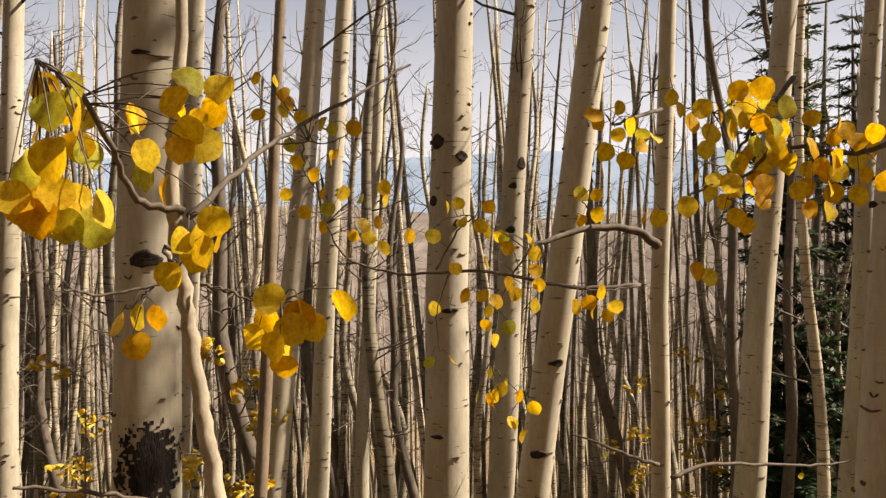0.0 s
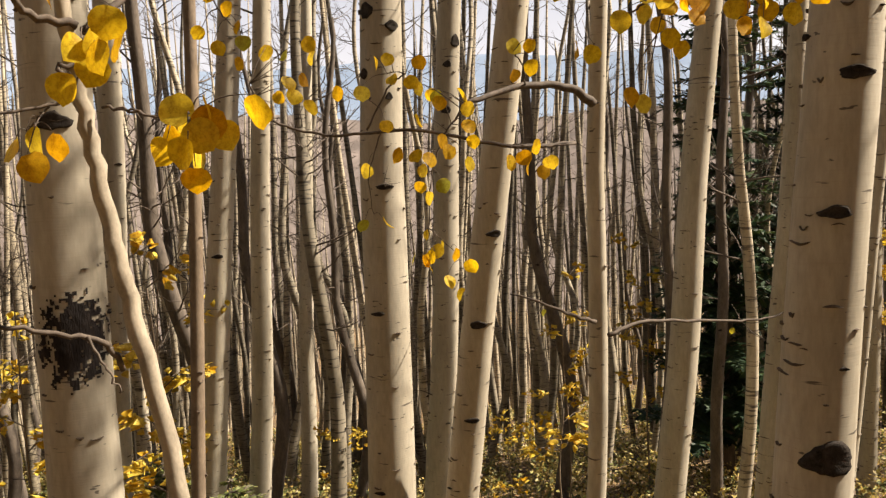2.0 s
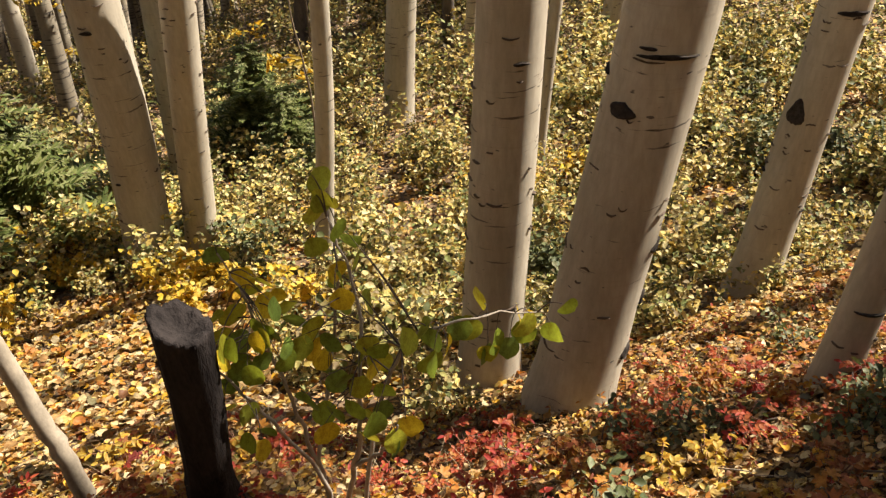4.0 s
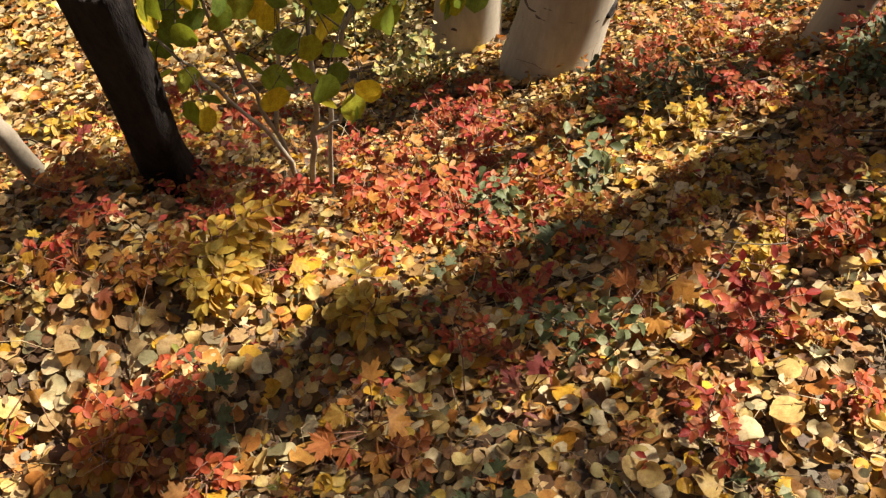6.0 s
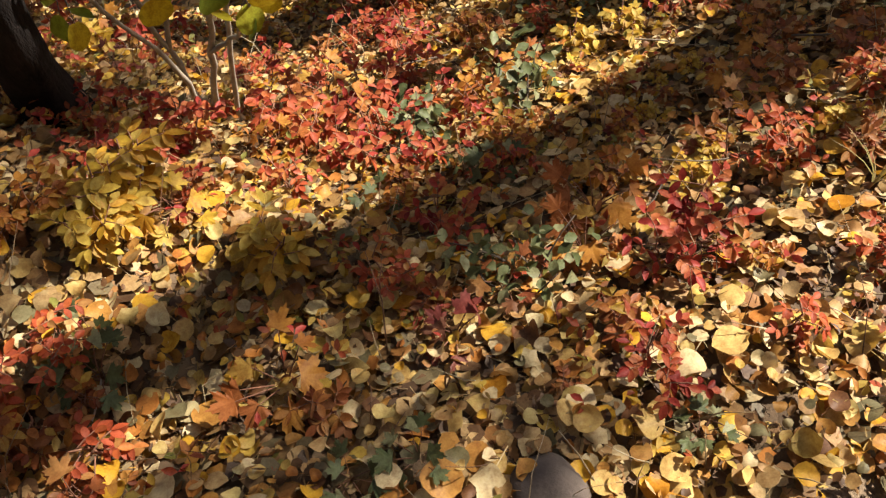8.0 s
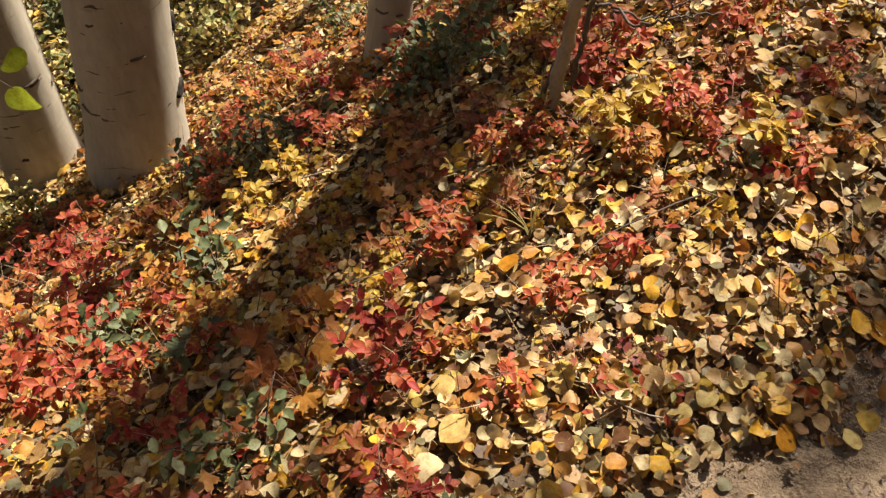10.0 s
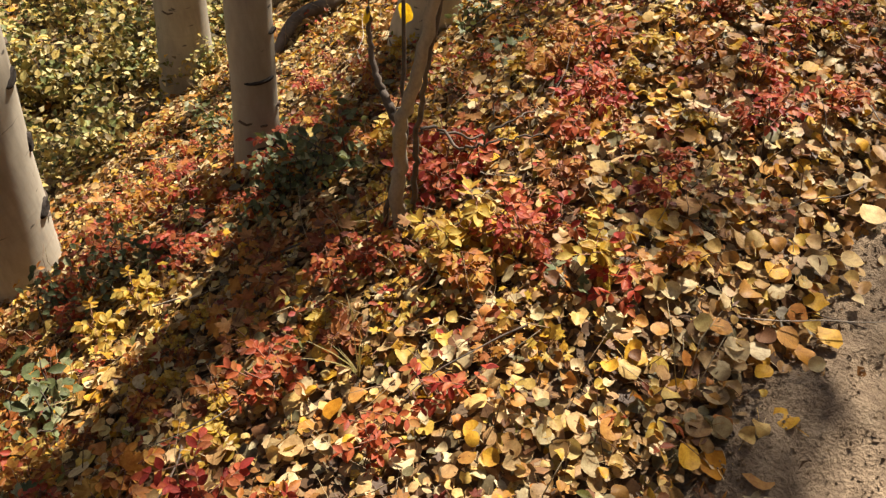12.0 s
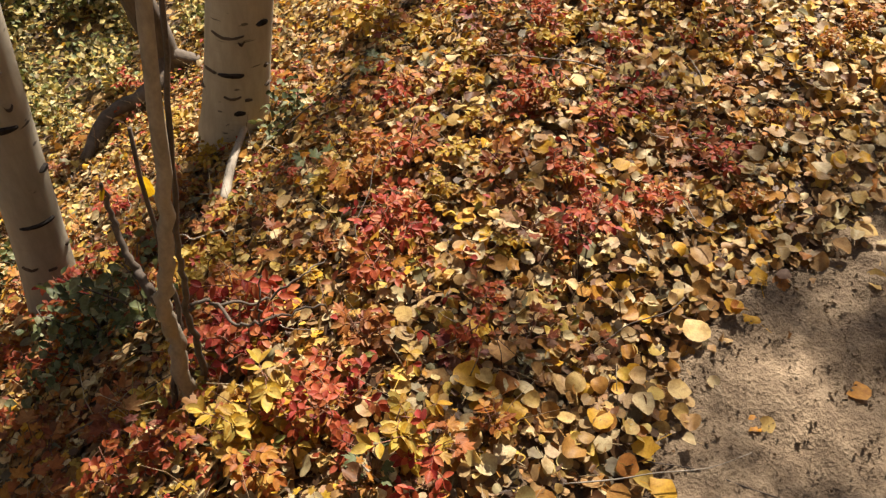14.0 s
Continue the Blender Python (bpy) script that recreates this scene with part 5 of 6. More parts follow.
leafy("leafy_branch", "long thin branch with scattered gold leaves", "branch", [([(0.78, 3.09, 1.58), (0.49, 2.99, 1.58), (0.18, 2.90, 1.64), (-0.14, 2.91, 1.64), (-0.32, 2.92, 1.70), (-0.39, 2.92, 1.82)], 0.009, 0.003), ([(-0.00, 2.91, 1.65), (0.08, 2.91, 1.79), (0.14, 2.91, 1.84), (0.08, 2.91, 1.84)], 0.004, 0.002), ([(0.05, 2.9, 1.64), (0.0, 2.9, 1.5), (0.01, 2.89, 1.36)], 0.0025, 0.001)], [(-0.20, 2.90, 1.94), (-0.17, 2.97, 1.91), (-0.21, 2.80, 1.81), (-0.23, 2.87, 1.77), (-0.19, 2.83, 1.73), (-0.09, 2.81, 1.77), (-0.01, 2.84, 1.77), (0.04, 2.88, 1.87), (0.09, 2.89, 1.88), (0.09, 2.92, 1.81), (0.18, 2.89, 1.87), (-0.31, 2.96, 1.77), (-0.31, 2.84, 1.72), (-0.33, 3.01, 1.94), (0.06, 2.79, 1.65), (-0.00, 2.94, 1.51), (-0.02, 2.88, 1.32), (0.04, 2.91, 1.32), (-0.26, 2.83, 1.81), (-0.25, 2.85, 1.90)], 0.052, HANGING, TWIG, 65)
leafy("leafy_branch", "drooping branch hung with gold leaves", "branch", [([(0.88, 3.19, 1.73), (0.78, 3.15, 1.79), (0.60, 3.10, 1.80), (0.41, 3.00, 1.75), (0.35, 2.95, 1.73)], 0.02, 0.006), ([(0.35, 2.95, 1.73), (0.27, 2.9, 1.62), (0.22, 2.88, 1.5), (0.2, 2.9, 1.3), (0.22, 2.88, 1.2)], 0.004, 0.001), ([(0.2, 2.9, 1.3), (0.28, 2.84, 1.22), (0.3, 2.82, 1.18)], 0.002, 0.001)], [(0.18, 2.89, 1.78), (0.25, 2.96, 1.76), (0.25, 2.78, 1.72), (0.17, 2.86, 1.67), (0.31, 2.82, 1.75), (0.35, 2.80, 1.64), (0.35, 2.82, 1.59), (0.26, 2.86, 1.60), (0.29, 2.87, 1.56), (0.35, 2.90, 1.52), (0.11, 2.88, 1.56), (0.16, 2.94, 1.55), (0.21, 2.83, 1.54), (0.18, 2.99, 1.44), (0.24, 2.78, 1.45), (0.15, 2.93, 1.19), (0.19, 2.87, 1.16), (0.22, 2.90, 1.22), (0.32, 2.80, 1.17), (0.25, 2.81, 1.12), (0.20, 2.96, 1.27)], 0.052, HANGING, TWIG, 66, 0.35)
leafy("leafy_branch", "bare branch end with a few gold leaves", "branch", [([(0.78, 3.09, 1.58), (0.62, 2.9, 1.57), (0.5, 2.85, 1.58)], 0.005, 0.002), ([(0.6, 3.1, 1.8), (0.56, 2.95, 1.86), (0.52, 2.9, 1.9)], 0.004, 0.002)], [(0.50, 2.89, 1.91), (0.54, 2.95, 1.82), (0.56, 2.78, 1.90), (0.58, 2.85, 1.84), (0.48, 2.81, 1.52), (0.51, 2.79, 1.53), (0.57, 2.82, 1.57), (0.62, 2.85, 1.51), (0.55, 2.86, 1.50), (0.61, 2.90, 1.48)], 0.052, HANGING, TWIG, 67)
leafy("leafy_branch", "twig with gold leaves against the sky", "branch", [([(0.82, 2.91, 2.22), (0.59, 2.41, 2.10), (0.48, 2.21, 2.05)], 0.008, 0.002), ([(0.59, 2.41, 2.10), (0.6, 2.3, 2.15), (0.66, 2.25, 2.16)], 0.003, 0.001), ([(0.55, 2.3, 2.06), (0.54, 2.2, 1.95), (0.57, 2.18, 1.83)], 0.002, 0.001)], [(0.50, 2.19, 2.09), (0.55, 2.26, 2.06), (0.46, 2.09, 2.00), (0.46, 2.16, 1.97), (0.50, 2.12, 1.94), (0.53, 2.11, 2.00), (0.42, 2.14, 2.06), (0.55, 2.16, 1.80), (0.60, 2.17, 1.79), (0.64, 2.22, 2.16), (0.65, 2.19, 2.12), (0.67, 2.25, 2.10), (0.57, 2.13, 1.99)], 0.046, HANGING, TWIG, 68, 0.35)
leafy("leafy_branch", "branch crowded with amber and gold leaves", "branch", [([(0.89, 2.00, 2.13), (0.75, 1.90, 1.99), (0.69, 1.85, 1.93)], 0.007, 0.003), ([(0.69, 1.85, 1.93), (0.66, 1.8, 1.87), (0.64, 1.82, 1.78)], 0.003, 0.001), ([(0.75, 1.9, 1.99), (0.66, 1.78, 2.02), (0.6, 1.76, 2.0)], 0.003, 0.001)], [(0.62, 1.78, 2.00), (0.63, 1.86, 1.97), (0.61, 1.68, 1.95), (0.67, 1.76, 2.01), (0.66, 1.72, 2.04), (0.69, 1.71, 2.02), (0.70, 1.73, 1.97), (0.75, 1.76, 1.96), (0.77, 1.78, 1.99), (0.84, 1.81, 1.99), (0.70, 1.78, 1.93), (0.75, 1.84, 1.89), (0.64, 1.73, 1.84), (0.67, 1.89, 1.81), (0.52, 1.69, 1.79), (0.61, 1.84, 1.83), (0.67, 1.78, 1.82), (0.67, 1.81, 1.77), (0.57, 1.72, 2.00), (0.63, 1.73, 1.88), (0.63, 1.86, 1.63), (0.74, 1.91, 1.93), (0.70, 1.75, 1.84), (0.77, 1.85, 2.02), (0.73, 1.89, 2.00)], 0.046, HANGING, TWIG, 69, 0.85)
leafy("leafy_branch", "branch crowded with amber and gold leaves", "branch", [([(1.02, 1.79, 1.94), (0.92, 1.80, 1.91), (0.77, 1.80, 1.93), (0.69, 1.80, 1.87), (0.62, 1.80, 1.85), (0.57, 1.85, 1.82)], 0.007, 0.002)], [(0.78, 1.78, 1.89), (0.85, 1.85, 1.88), (0.78, 1.68, 1.91), (0.86, 1.75, 1.94), (0.86, 1.71, 1.96), (0.81, 1.70, 1.87), (0.86, 1.72, 1.86), (0.82, 1.76, 1.78), (0.86, 1.77, 1.78), (0.88, 1.80, 1.82), (0.76, 1.78, 1.91), (0.99, 1.84, 1.93), (0.95, 1.72, 1.84), (1.00, 1.88, 1.87), (0.92, 1.68, 1.94), (0.95, 1.83, 1.90)], 0.046, HANGING, TWIG, 70, 0.85)
leafy("bare_branch", "thin bare branch beside the slender aspen", "branch", [([(0.86, 3.16, 0.88), (0.74, 3.07, 0.93), (0.59, 2.97, 1.01), (0.49, 2.97, 1.04)], 0.009, 0.003)], [(0.62, 2.97, 0.96)], 0.03, HANGING, TWIG, 71)
leafy("bare_branch", "long bare branch across the trunks", "branch", [([(0.94, 3.26, 0.80), (1.14, 3.35, 0.83), (1.55, 3.54, 0.77), (1.80, 3.64, 0.75), (1.98, 3.73, 0.77)], 0.01, 0.003)], [(1.6, 3.55, 0.72)], 0.03, HANGING, TWIG, 72)

# green-leaved sapling at the foot of the bank
S = (0.27, 1.237, -0.38)
leafy("aspen_sapling", "forked sapling with green and yellow leaves", "sapling", [([S, (0.31, 1.17, -0.1), (0.33, 1.13, 0.08), (0.37, 1.18, 0.3), (0.35, 1.24, 0.46)], 0.0075, 0.002), ([S, (0.24, 1.19, -0.1), (0.16, 1.18, 0.12), (0.1, 1.22, 0.24)], 0.006, 0.002), ([(0.31, 1.17, -0.1), (0.36, 1.1, 0.0), (0.38, 1.06, 0.1)], 0.005, 0.002)], [(0.08, 1.28, 0.25), (0.11, 1.30, 0.18), (0.14, 1.16, 0.31), (0.14, 1.20, 0.24), (0.18, 1.18, 0.29), (0.22, 1.14, 0.28), (0.09, 1.17, 0.22), (0.10, 1.16, 0.16), (0.06, 1.24, 0.20), (0.13, 1.15, 0.09), (0.14, 1.16, 0.15), (0.26, 1.27, 0.22), (0.23, 1.10, 0.19), (0.24, 1.35, 0.23), (0.34, 1.25, 0.48), (0.40, 1.16, 0.17), (0.32, 1.12, 0.18), (0.37, 1.14, 0.17), (0.36, 1.04, 0.21), (0.30, 1.06, 0.18), (0.34, 1.10, 0.03)], 0.045, GREENISH, TWIG_PALE, 73, 0.9)
leafy("aspen_sapling", "upright sapling with broad dark green leaves", "sapling", [([S, (0.25, 1.25, -0.15), (0.22, 1.24, 0.1), (0.19, 1.27, 0.3), (0.16, 1.28, 0.42)], 0.006, 0.0015), ([(0.25, 1.25, -0.15), (0.32, 1.27, 0.1), (0.36, 1.28, 0.3), (0.37, 1.32, 0.43)], 0.005, 0.0015)], [(0.16, 1.28, 0.41), (0.19, 1.30, 0.34), (0.21, 1.32, 0.28), (0.22, 1.20, 0.33), (0.15, 1.27, 0.28), (0.17, 1.29, 0.21), (0.20, 1.17, 0.29), (0.24, 1.22, 0.27), (0.28, 1.24, 0.22), (0.11, 1.19, 0.26), (0.14, 1.21, 0.21), (0.37, 1.36, 0.41), (0.36, 1.22, 0.43), (0.35, 1.22, 0.33), (0.39, 1.23, 0.25), (0.21, 1.14, 0.25), (0.33, 1.3, 0.36), (0.3, 1.27, 0.12), (0.27, 1.2, 0.05)], 0.05, GREENISH, TWIG_PALE, 77, 0.8)
leafy("aspen_sapling", "arching sapling twig with yellow-green leaves", "sapling", [([(0.31, 1.21, -0.40), (0.36, 1.15, 0.0), (0.42, 1.1, 0.24), (0.52, 1.06, 0.3), (0.66, 1.05, 0.27)], 0.006, 0.0015)], [(0.34, 1.06, 0.13), (0.38, 1.07, 0.04), (0.37, 0.97, 0.19), (0.51, 1.08, 0.27), (0.46, 1.06, 0.28), (0.45, 1.03, 0.26), (0.48, 1.04, 0.25), (0.57, 1.08, 0.28), (0.56, 1.05, 0.21), (0.61, 1.06, 0.20), (0.63, 1.07, 0.26), (0.70, 1.07, 0.19), (0.63, 1.02, 0.28), (0.37, 1.29, 0.22), (0.37, 1.19, 0.43), (0.32, 1.22, 0.19), (0.36, 1.15, 0.23)], 0.045, GREENISH, TWIG_PALE, 74, 0.8)

leafy("aspen_sapling", "thin grey-brown sapling stem beside the trail", "sapling", [([(1.45, 0.565, -0.25), (1.455, 0.57, -0.05), (1.463, 0.57, 0.033), (1.456, 0.563, 0.129), (1.46, 0.535, 0.25), (1.475, 0.51, 0.45), (1.5, 0.47, 0.9), (1.55, 0.4, 2.0), (1.65, 0.3, 3.6)], 0.0155, 0.006), ([(1.456, 0.565, 0.129), (1.468, 0.6, 0.16), (1.485, 0.63, 0.19), (1.5, 0.65, 0.24), (1.505, 0.655, 0.3)], 0.0095, 0.003)], [(1.505, 0.655, 0.28)], 0.03, HANGING, BARK_YOUNG, 76)
leafy("dead_sapling", "dark dead stem with crooked grey twigs", "sapling", [([(1.475, 0.56, -0.22), (1.485, 0.552, -0.05), (1.478, 0.545, 0.06), (1.482, 0.54, 0.16), (1.478, 0.525, 0.26), (1.5, 0.5, 0.5), (1.54, 0.46, 0.95)], 0.0065, 0.003), ([(1.44, 0.6, -0.2), (1.46, 0.585, -0.05), (1.49, 0.575, 0.04), (1.51, 0.59, 0.16), (1.53, 0.6, 0.4)], 0.006, 0.003), ([(1.478, 0.54, 0.10), (1.50, 0.52, 0.11), (1.48, 0.46, 0.11), (1.47, 0.41, 0.15), (1.49, 0.38, 0.16), (1.52, 0.33, 0.17)], 0.0035, 0.0015), ([(1.47, 0.41, 0.15), (1.46, 0.40, 0.21), (1.48, 0.40, 0.25)], 0.002, 0.001), ([(1.5, 0.51, 0.1), (1.56, 0.46, 0.07), (1.6, 0.42, 0.1), (1.66, 0.4, 0.09)], 0.0028, 0.0012)], [(1.53, 0.6, 0.3)], 0.03, HANGING, BARK_DARK, 75)


# young aspens that still hold yellow leaves, in the wood behind
def yellow_sapling(seed, tall, n):
    r = np.random.RandomState(seed)
    P = smooth_path([(0, 0, -0.1), (0.03, 0, tall * 0.35), (-0.02, 0.03, tall * 0.7), (0.02, 0, tall)], 5)
    V, q, t = tube(P, np.linspace(0.012, 0.003, len(P)), 7, 0.05, seed)
    ob = tagged(new("young_aspen", mesh_from("stem", V, [q, t], BARK_BROWN)), "young aspen with small clusters of yellow leaves", "tree", "young aspens")
    tw, lv = [], []
    for _ in range(12):
        k = r.randint(len(P) // 3, len(P))
        a = r.uniform(0, 6.28)
        d = np.array([math.cos(a), math.sin(a), r.uniform(0, 0.5)]) * r.uniform(0.15, 0.42)
        tw.append(tube(np.array([P[k], P[k] + d * 0.5 + [0, 0, 0.02], P[k] + d]), [0.004, 0.003, 0.001], 4))
        for _ in range(n // 12):
            V, T = round_leaf(r, r.uniform(0.03, 0.045), 8, 1.0, False)
            lv.append((V @ turn(radians(90) + r.normal(0, 0.4), r.normal(0, 0.4), r.uniform(0, 6.28)).T + P[k] + d * r.uniform(0.5, 1.1) + r.uniform(-0.06, 0.06, 3), [], T))
    V, F = join(tw)
    tagged(part("twig_spray", mesh_from("twig_spray", V, F, TWIG), ob), kind="stuff")
    V, F = join(lv)
    part("leaves", mesh_from("leaves", V, F, LEMON), ob)
    return ob


yel = [yellow_sapling(650, 1.9, 96), yellow_sapling(651, 2.6, 150)]
for i, (x, y, s, k) in enumerate(((1.3, 5.7, 0.95, 0), (-1.4, 5.5, 1.1, 1), (-2.5, 6.0, 1.1, 1), (5.6, 8.0, 1.2, 1), (-1.2, 4.5, 1.0, 1), (2.1, 8.9, 1.1, 1), (1.4, 8.6, 0.8, 0), (3.3, 9.6, 1.2, 1), (6.2, 8.8, 1.2, 1), (-0.4, 8.4, 0.8, 0))):
    m = pose(x, y, float(height(x, y)), 0, 0, 70 * i) @ Matrix.Scale(s, 4)
    if i < 2:
        yel[k].matrix_basis = m
    else:
        clone(yel[k], m)


# added unseen crowns towards the sun: leaf clumps aimed to dapple trail and bank
def shade_crown(seed, tree_x, tree_y, clumps, label, wood=1.0):
    r = np.random.RandomState(seed)
    g = float(height(tree_x, tree_y))
    P = smooth_path([(0, 0, -0.2), (0.05, 0.03, 2.5), (0, 0, 5), (0.05, -0.03, 7.5)], 4)
    V, q, t = tube(P, np.linspace(0.085, 0.02, len(P)), 12, 0.02, seed)
    ob = empty("aspen_tree", (tree_x, tree_y, g), label, "tree", "aspens")
    part("trunk", mesh_from("trunk", V, [q, t], BARK), ob)
    lv, tw = [], []
    for cx, cy, cz, rad, n in clumps:
        c = np.array([cx - tree_x, cy - tree_y, cz - g])
        b = P[np.abs(P[:, 2] - c[2] + 0.4).argmin()]
        tw.append(tube(np.array([b, (b + c) / 2 + [0, 0, 0.1], c]), np.array([0.02, 0.013, 0.006]) * wood, 5))
        for _ in range(n):
            d = r.normal(0, 0.45, 3) * rad
            V, T = round_leaf(r, r.uniform(0.04, 0.055), 8, 1.0, False)
            lv.append((V @ turn(radians(90) + r.normal(0, 0.5), r.normal(0, 0.5), r.uniform(0, 6.28)).T + c + d, [], T))
    V, F = join(tw)
    part("crown", mesh_from("crown", V, F, TWIG), ob)
    V, F = join(lv)
    part("leaves", mesh_from("leaves", V, F, YELLOWS), ob)


shade_crown(80, 4.4, -1.4, [(4.12, 0.25, 4.5, 0.38, 30)], "added unseen aspen whose leaf clumps cast shade")
shade_crown(81, 7.0, -1.5, [(6.6, -0.65, 5.0, 0.8, 75), (7.3, -0.85, 6.0, 0.9, 90), (6.6, -1.35, 5.4, 0.8, 110)], "added unseen aspen whose leaf clumps cast shade")
r = np.random.RandomState(41)
clumps = []
for _ in range(14):
    g = Vector((r.uniform(1.9, 3.2), 0, 0))
    g = Vector((g.x, float(trail_edge(g.x)) + r.uniform(-0.5, 0.05), 0)) + SUN_DIR * r.uniform(5.5, 8.0)
    clumps.append((g.x, g.y, g.z, r.uniform(0.16, 0.32), r.randint(9, 19)))
# clumps set sunward of spots that are meant to lie in shade
for g, rad, n in (((-0.25, 1.0, -0.1), 0.2, 40), ((-0.05, 1.12, -0.2), 0.16, 50), ((-0.2, 0.68, 0.0), 0.2, 40), ((-0.1, 1.4, -0.5), 0.22, 80), ((0.1, 1.55, -0.6), 0.22, 80), ((-0.35, 1.25, -0.3), 0.22, 80), ((1.28, 1.3, -0.65), 0.3, 90), ((1.05, 1.42, -0.7), 0.28, 80), ((2.5, 1.12, 0.0), 0.2, 60), ((2.5, 1.1, -0.3), 0.2, 60), ((2.55, 1.08, 0.4), 0.2, 50), ((0.45, 0.28, 0.02), 0.22, 40), ((2.3, 0.35, 0), 0.3, 30), ((2.6, 0.1, 0), 0.3, 40), ((2.35, -0.15, 0), 0.26, 36), ((3.38, 2.45, -1.2), 0.2, 70), ((3.4, 2.2, -1.1), 0.2, 70), ((3.2, 2.2, -1.1), 0.2, 60), ((0.98, -0.1, 0), 0.2, 40), ((1.55, 0.1, 0), 0.18, 26), ((1.5, -0.17, 0), 0.2, 18), ((1.02, -0.04, 0), 0.2, 34), ((1.16, -0.18, 0), 0.2, 44), ((1.32, -0.12, 0), 0.18, 26), ((1.56, 0.03, 0), 0.18, 24), ((0.05, 0.95, 0), 0.15, 30), ((0.1, 1.1, -0.1), 0.15, 30), ((1.78, -0.27, 0), 0.2, 26), ((1.68, -0.5, 0), 0.2, 16), ((2.0, -0.36, 0), 0.2, 44), ((2.4, -0.4, 0), 0.25, 36), ((2.2, 0.0, 0), 0.25, 26)):
    g = Vector(g) + SUN_DIR * 6.5
    clumps.append((g.x, g.y, g.z, rad, n // 2))
shade_crown(82, 5.9, -1.6, clumps, "added unseen tall aspen with thin yellow shading crown", 0.2)
clumps = []
for _ in range(30):                         # an added unseen leafy bough, whose shade lies along the bank
    x = r.uniform(-0.15, 1.65)
    g = Vector((x, 0.68 + 0.055 * x + r.uniform(-0.09, 0.09), -0.2)) + SUN_DIR * r.uniform(6.0, 7.0)
    clumps.append((g.x, g.y, g.z, 0.12, 11))
for _ in range(6):
    g = Vector((r.uniform(-0.3, 0.36), r.uniform(0.3, 0.62), 0.0)) + SUN_DIR * r.uniform(6.0, 7.5)
    clumps.append((g.x, g.y, g.z, 0.17, 10))
shade_crown(84, 8.8, 0.85, clumps, "added unseen tall aspen with a long shading bough", 0.3)


# unseen clumps added to keep the burnt aspen's trunk in shade
clumps = []
for z in (0.7, 1.1, 1.5, 1.9, 2.3):
    g = Vector((-0.9, 2.7, z)) + SUN_DIR * 6.5
    clumps.append((g.x, g.y, g.z, 0.24, 45))
shade_crown(83, 5.6, 3.2, clumps, "added unseen aspen whose leaf clumps cast shade")


# ---- charred stump, stone, deadwood, grass ----
def stump_mesh(path, radii, n=40, rows=26):
    """A burnt broken stem: furrowed sides, a slanting jagged rim and a hollow top."""
    P = smooth_path(path, rows // (len(path) - 1))
    R = np.interp(np.linspace(0, 1, len(P)), np.linspace(0, 1, len(radii)), radii)
    a = np.arange(n) * 2 * math.pi / n
    furrow = np.array([1 + 0.05 * math.sin(5 * t + 1) + 0.05 * noise.noise(Vector((math.cos(t) * 3, math.sin(t) * 3, 2))) + 0.03 * (-1) ** i for i, t in enumerate(a)])
    rim = np.array([0.022 * math.cos(t - 2.6) + 0.014 * noise.noise(Vector((math.cos(t) * 4, math.sin(t) * 4, 7))) for t in a])
    V = []
    for k, (p, rad) in enumerate(zip(P, R)):
        up = k / (len(P) - 1)
        for i, t in enumerate(a):
            f = furrow[i] + 0.05 * noise.noise(Vector((math.cos(t) * 2, math.sin(t) * 2, p[2] * 14)))
            V.append((p[0] + math.cos(t) * rad * f, p[1] + math.sin(t) * rad * f, p[2] + rim[i] * max(0, up - 0.6) / 0.4))
    top = P[-1]
    for s, dz in ((0.75, -0.004), (0.4, -0.02)):
        V += [(top[0] + math.cos(t) * R[-1] * s, top[1] + math.sin(t) * R[-1] * s, top[2] + rim[i] * s + dz) for i, t in enumerate(a)]
    V.append((top[0], top[1], top[2] - 0.022))
    m = len(P) + 2
    i = np.arange(n)
    j = (i + 1) % n
    q = np.concatenate([np.stack([k * n + i, k * n + j, (k + 1) * n + j, (k + 1) * n + i], 1) for k in range(m - 1)])
    return mesh_from("stump", np.array(V), [q, np.stack([(m - 1) * n + i, (m - 1) * n + j, np.full(n, m * n)], 1)], CHAR)


tagged(new("stump", stump_mesh([(0.028, 1.245, -0.22), (0.034, 1.215, -0.06), (0.04, 1.185, 0.02), (0.056, 1.155, 0.18), (0.066, 1.14, 0.34), (0.071, 1.132, 0.415)], [0.062, 0.046, 0.042, 0.042, 0.044, 0.045])), "charred black broken stump standing in fallen leaves", "stump")


def stone(x, y, s, squash, seed, label, up=0.35):
    bm = bmesh.new()
    bmesh.ops.create_icosphere(bm, subdivisions=3, radius=s)
    for v in bm.verts:
        v.co *= 1 + 0.28 * noise.noise(v.co / s * 1.1 + Vector((seed, 0, 0))) + 0.05 * noise.noise(v.co / s * 4 + Vector((seed, 0, 0)))
        v.co.z *= squash
    me = bpy.data.meshes.new("stone")
    bm.to_mesh(me)
    bm.free()
    me.materials.append(STONE)
    for p in me.polygons:
        p.use_smooth = True
    ob = new("stone", me)
    ob.location = (x, y, float(height(x, y)) + s * squash * up)
    return tagged(ob, label, "stone")


stone(0.405, 0.262, 0.043, 0.7, 3, "smooth grey-brown stone half sunk in leaves")
stone(2.2, 0.05, 0.035, 0.25, 8, "flat grey stone among the litter", 0.1)

g = float(height(3.0, 1.78))
snag = empty("dead_snag", (3.0, 1.78, g), "dark rotten broken snag with twisted roots", "dead tree")
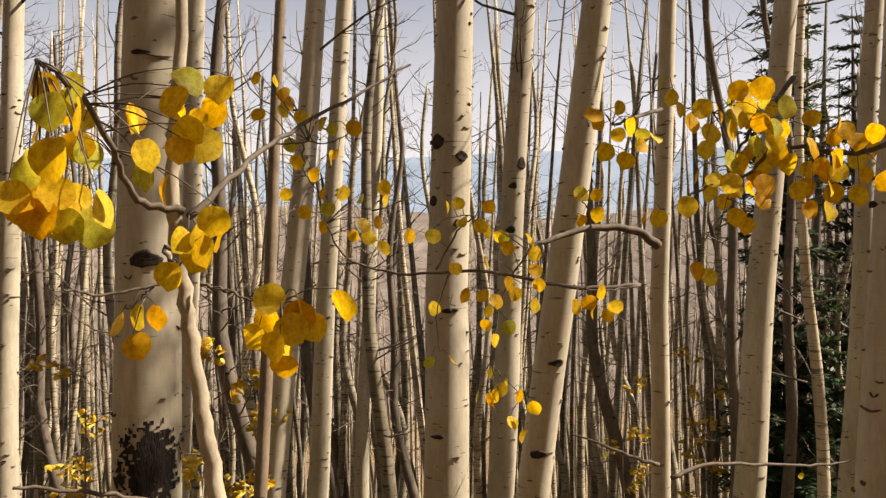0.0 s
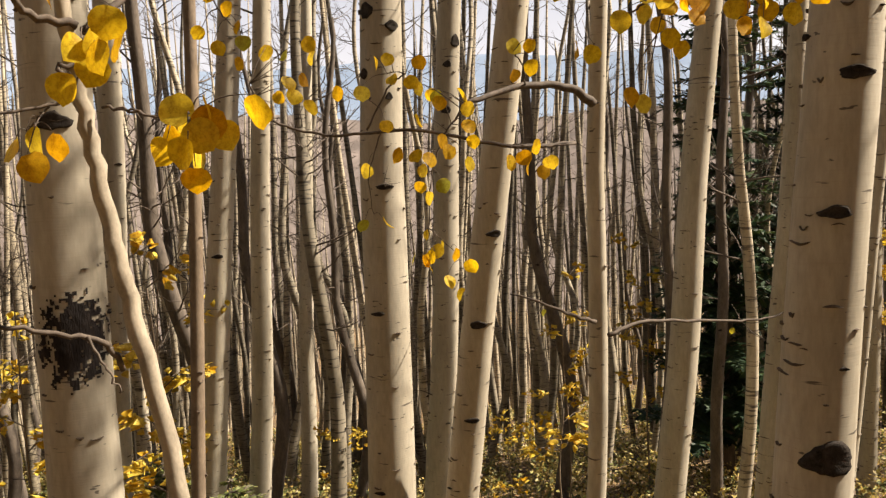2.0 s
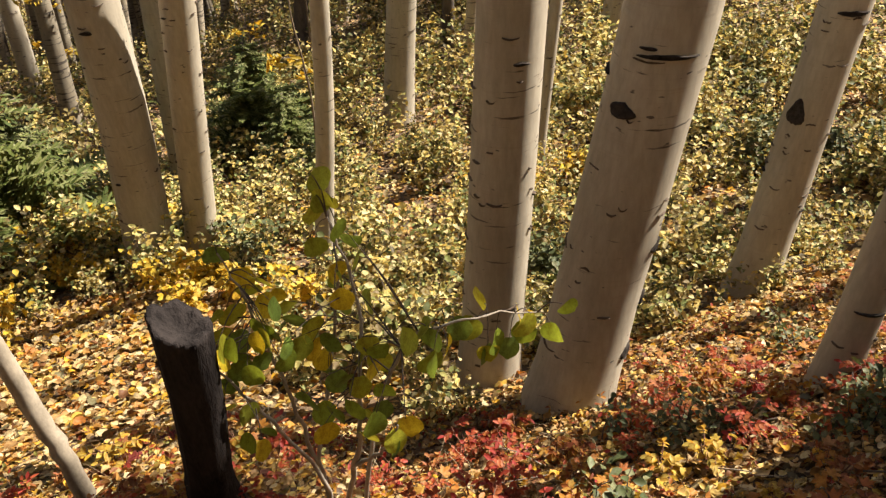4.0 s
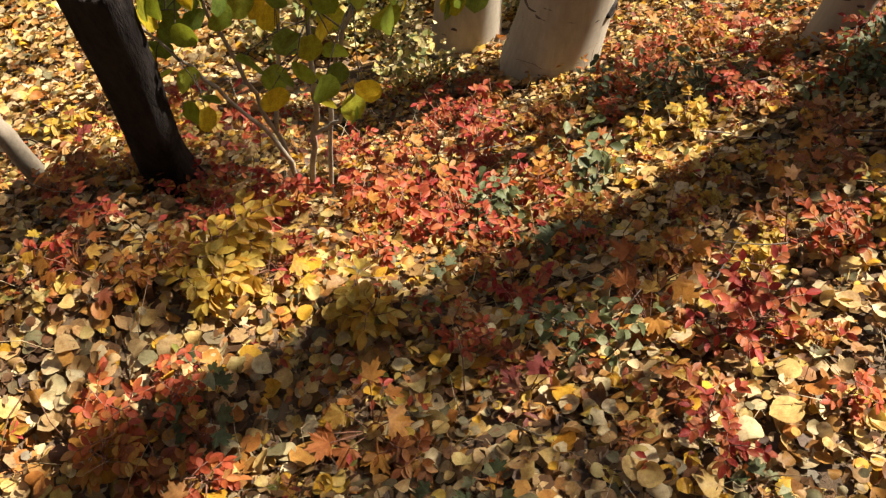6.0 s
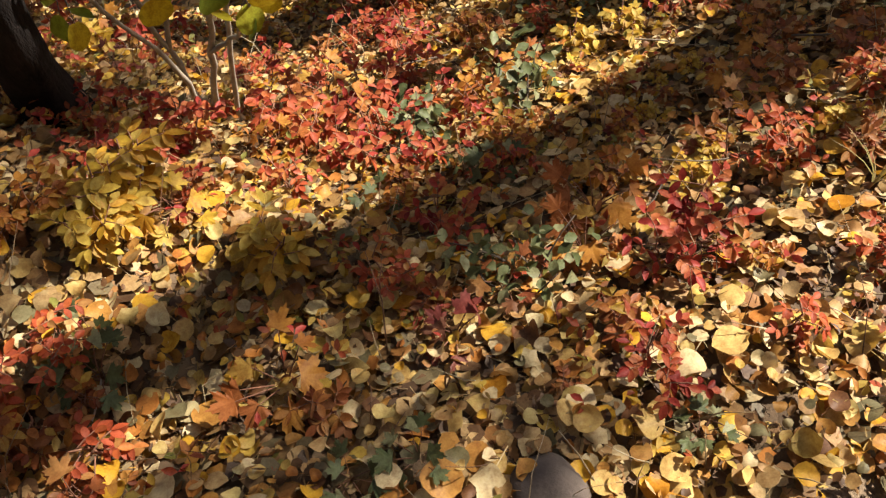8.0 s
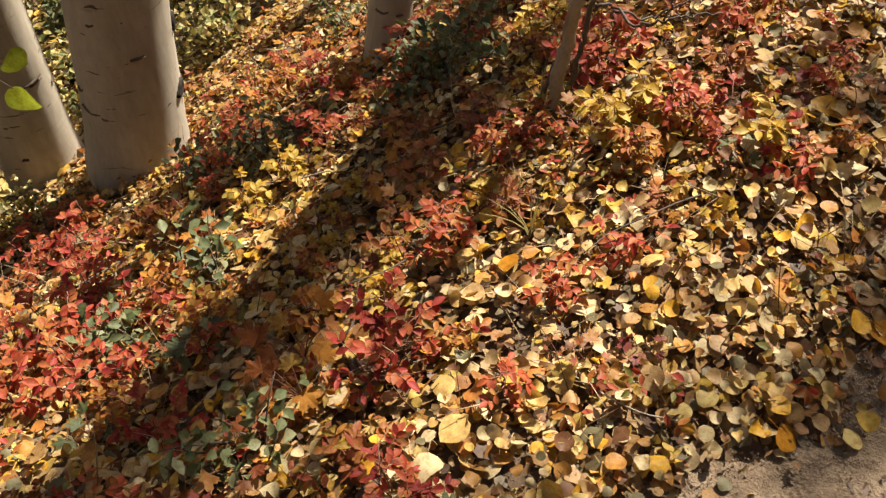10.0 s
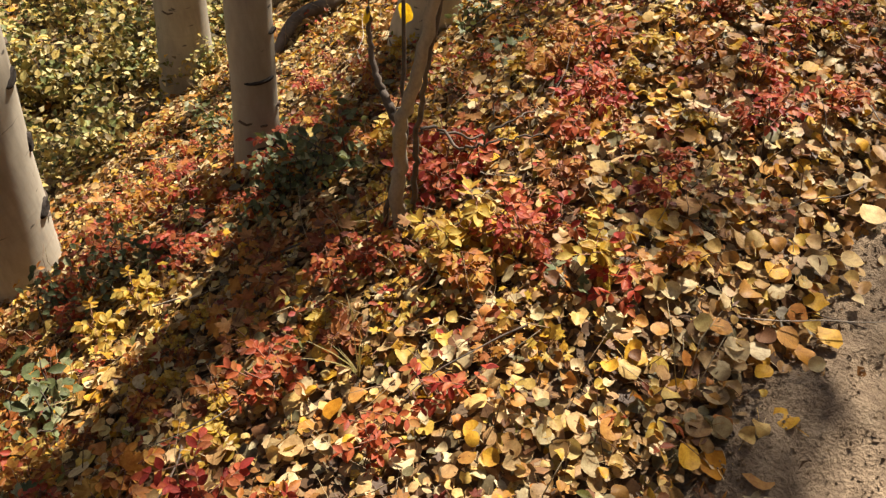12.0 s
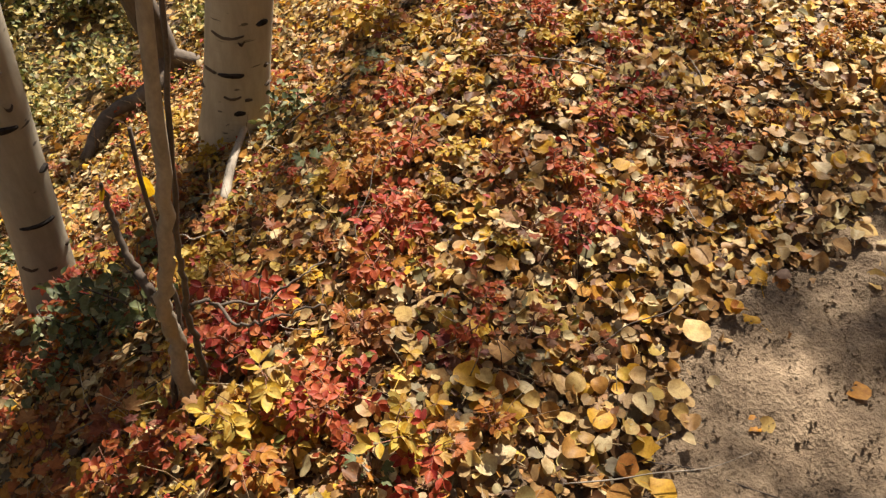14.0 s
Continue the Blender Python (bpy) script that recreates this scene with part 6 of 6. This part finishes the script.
for line, r0, r1 in (([(0, 0, -0.1), (0.03, 0.02, 0.15), (-0.02, 0.04, 0.45), (0.05, 0.06, 0.8), (0.04, 0.1, 1.25)], 0.07, 0.035), ([(0.02, 0.02, 0.4), (-0.1, 0.05, 0.5), (-0.2, 0.12, 0.48), (-0.32, 0.1, 0.6)], 0.03, 0.012),
                     ([(0, 0, 0.1), (-0.14, -0.02, 0.06), (-0.3, 0.05, 0.04), (-0.5, 0.02, 0.0)], 0.04, 0.018), ([(0.02, 0, 0.12), (0.12, -0.14, 0.05), (0.2, -0.26, 0.06)], 0.035, 0.015), ([(0.03, 0.05, 0.7), (0.14, 0.02, 0.8), (0.25, 0.05, 0.78)], 0.022, 0.01)):
    P = smooth_path(line, 6)
    V, q, t = tube(P, np.linspace(r0, r1, len(P)), 12, 0.12, int(r0 * 999))
    part("limb" if r0 < 0.06 else "trunk", mesh_from("limb", V, [q, t], BARK_DARK), snag)

V, q, t = tube(smooth_path([(2.02, 0.86, -0.3), (2.2, 0.95, -0.36), (2.42, 1.04, -0.43)], 5), np.linspace(0.013, 0.009, 11), 8, 0.1, 2)
tagged(new("fallen_branch", mesh_from("fallen_branch", V, [q, t], TWIG_PALE)), "weathered pale fallen branch on the litter", "branch")

r = np.random.RandomState(99)
for i in range(70):
    x, y = r.uniform(-0.2, 2.8), r.uniform(-0.8, 1.7)
    if -0.15 < y - trail_edge(x) < 0.03:
        continue
    L, a = r.uniform(0.08, 0.3), r.uniform(0, 6.28)
    P = np.array([[x + math.cos(a) * L * s, y + math.sin(a) * L * s, 0] for s in np.linspace(0, 1, 5)]) + r.uniform(-0.012, 0.012, (5, 3))
    P[:, 2] = height(P[:, 0], P[:, 1]) + (0.02 + np.array([0, 0.01, 0.02, 0.03, 0.05]) * r.uniform(0, 1.6)) * (1 if y > trail_edge(x) else 0.3)
    V, q, t = tube(smooth_path(P, 3), np.linspace(r.uniform(0.0012, 0.003), 0.0007, 13), 5, 0.1, i)
    tagged(new("fallen_twig", mesh_from("fallen_twig", V, [q, t], TWIG_PALE if i % 2 else TWIG)), "thin dry twig lying on fallen leaves" if y > trail_edge(x) else "short thin twig lying on the dirt trail", "twig", "twigs on the bank")


def grass_tuft(seed, x, y, n, tall):
    r = np.random.RandomState(seed)
    pieces = []
    for _ in range(n):
        a, o = r.uniform(0, 6.28), r.uniform(0.2, 0.9)
        L, w = tall * r.uniform(0.5, 1.1), 0.0016
        d, s = np.array([math.cos(a), math.sin(a), 0]), np.array([-math.sin(a), math.cos(a), 0]) * w
        V = []
        for k in np.linspace(0, 1, 5):
            p = d * L * o * k ** 1.6 + np.array([0, 0, L * (k - 0.45 * o * k * k)])
            V += [p - s * (1 - k * 0.9), p + s * (1 - k * 0.9)]
        k = np.arange(4) * 2
        pieces.append((np.array(V), np.stack([k, k + 1, k + 3, k + 2], 1), []))
    V, F = join(pieces)
    ob = new("grass_tuft", mesh_from("grass_tuft", V, F, GRASS))
    ob.location = (x, y, float(height(x, y)))
    return tagged(ob, "small tuft of dry bent grass blades", "grass", "grass tufts")


for i, (x, y, n, h) in enumerate(((1.1, 0.42, 9, 0.13), (1.2, 0.5, 7, 0.12), (0.92, 1.0, 8, 0.12), (1.45, 0.6, 14, 0.14), (1.4, 0.66, 12, 0.12), (0.6, 1.25, 8, 0.15), (1.9, 0.5, 6, 0.1), (0.75, 1.2, 9, 0.12), (2.1, 1.2, 8, 0.14))):
    grass_tuft(600 + i, x, y, n, h)

# grit and pebbles on the trail
N = 15000
x, y = r.uniform(-0.4, 3.0, N), None
y = trail_edge(x) - r.uniform(0.0, 1.0, N) ** 1.3 * 0.9
g = [(np.array([[1, 0, 0], [-0.5, 0.8, 0.1], [-0.4, -0.9, 0], [0.1, 0.1, 0.8], [0, 0, -0.6]]), np.array([(0, 1, 3), (1, 2, 3), (2, 0, 3), (1, 0, 4), (2, 1, 4), (0, 2, 4)]))]
V, F = scatter(g, np.stack([x, y, height(x, y) + lumps(x, y) + 0.005], 1), [turn(*v) for v in r.uniform(0, 6.28, (N, 3))], r.choice([0.002, 0.003, 0.0045, 0.008], N, p=[0.5, 0.32, 0.15, 0.03]))
tagged(new("trail_grit", mesh_from("trail_grit", V, F, DIRT, False)), "coarse grit and small pebbles on the trail", "gravel", kind="stuff")
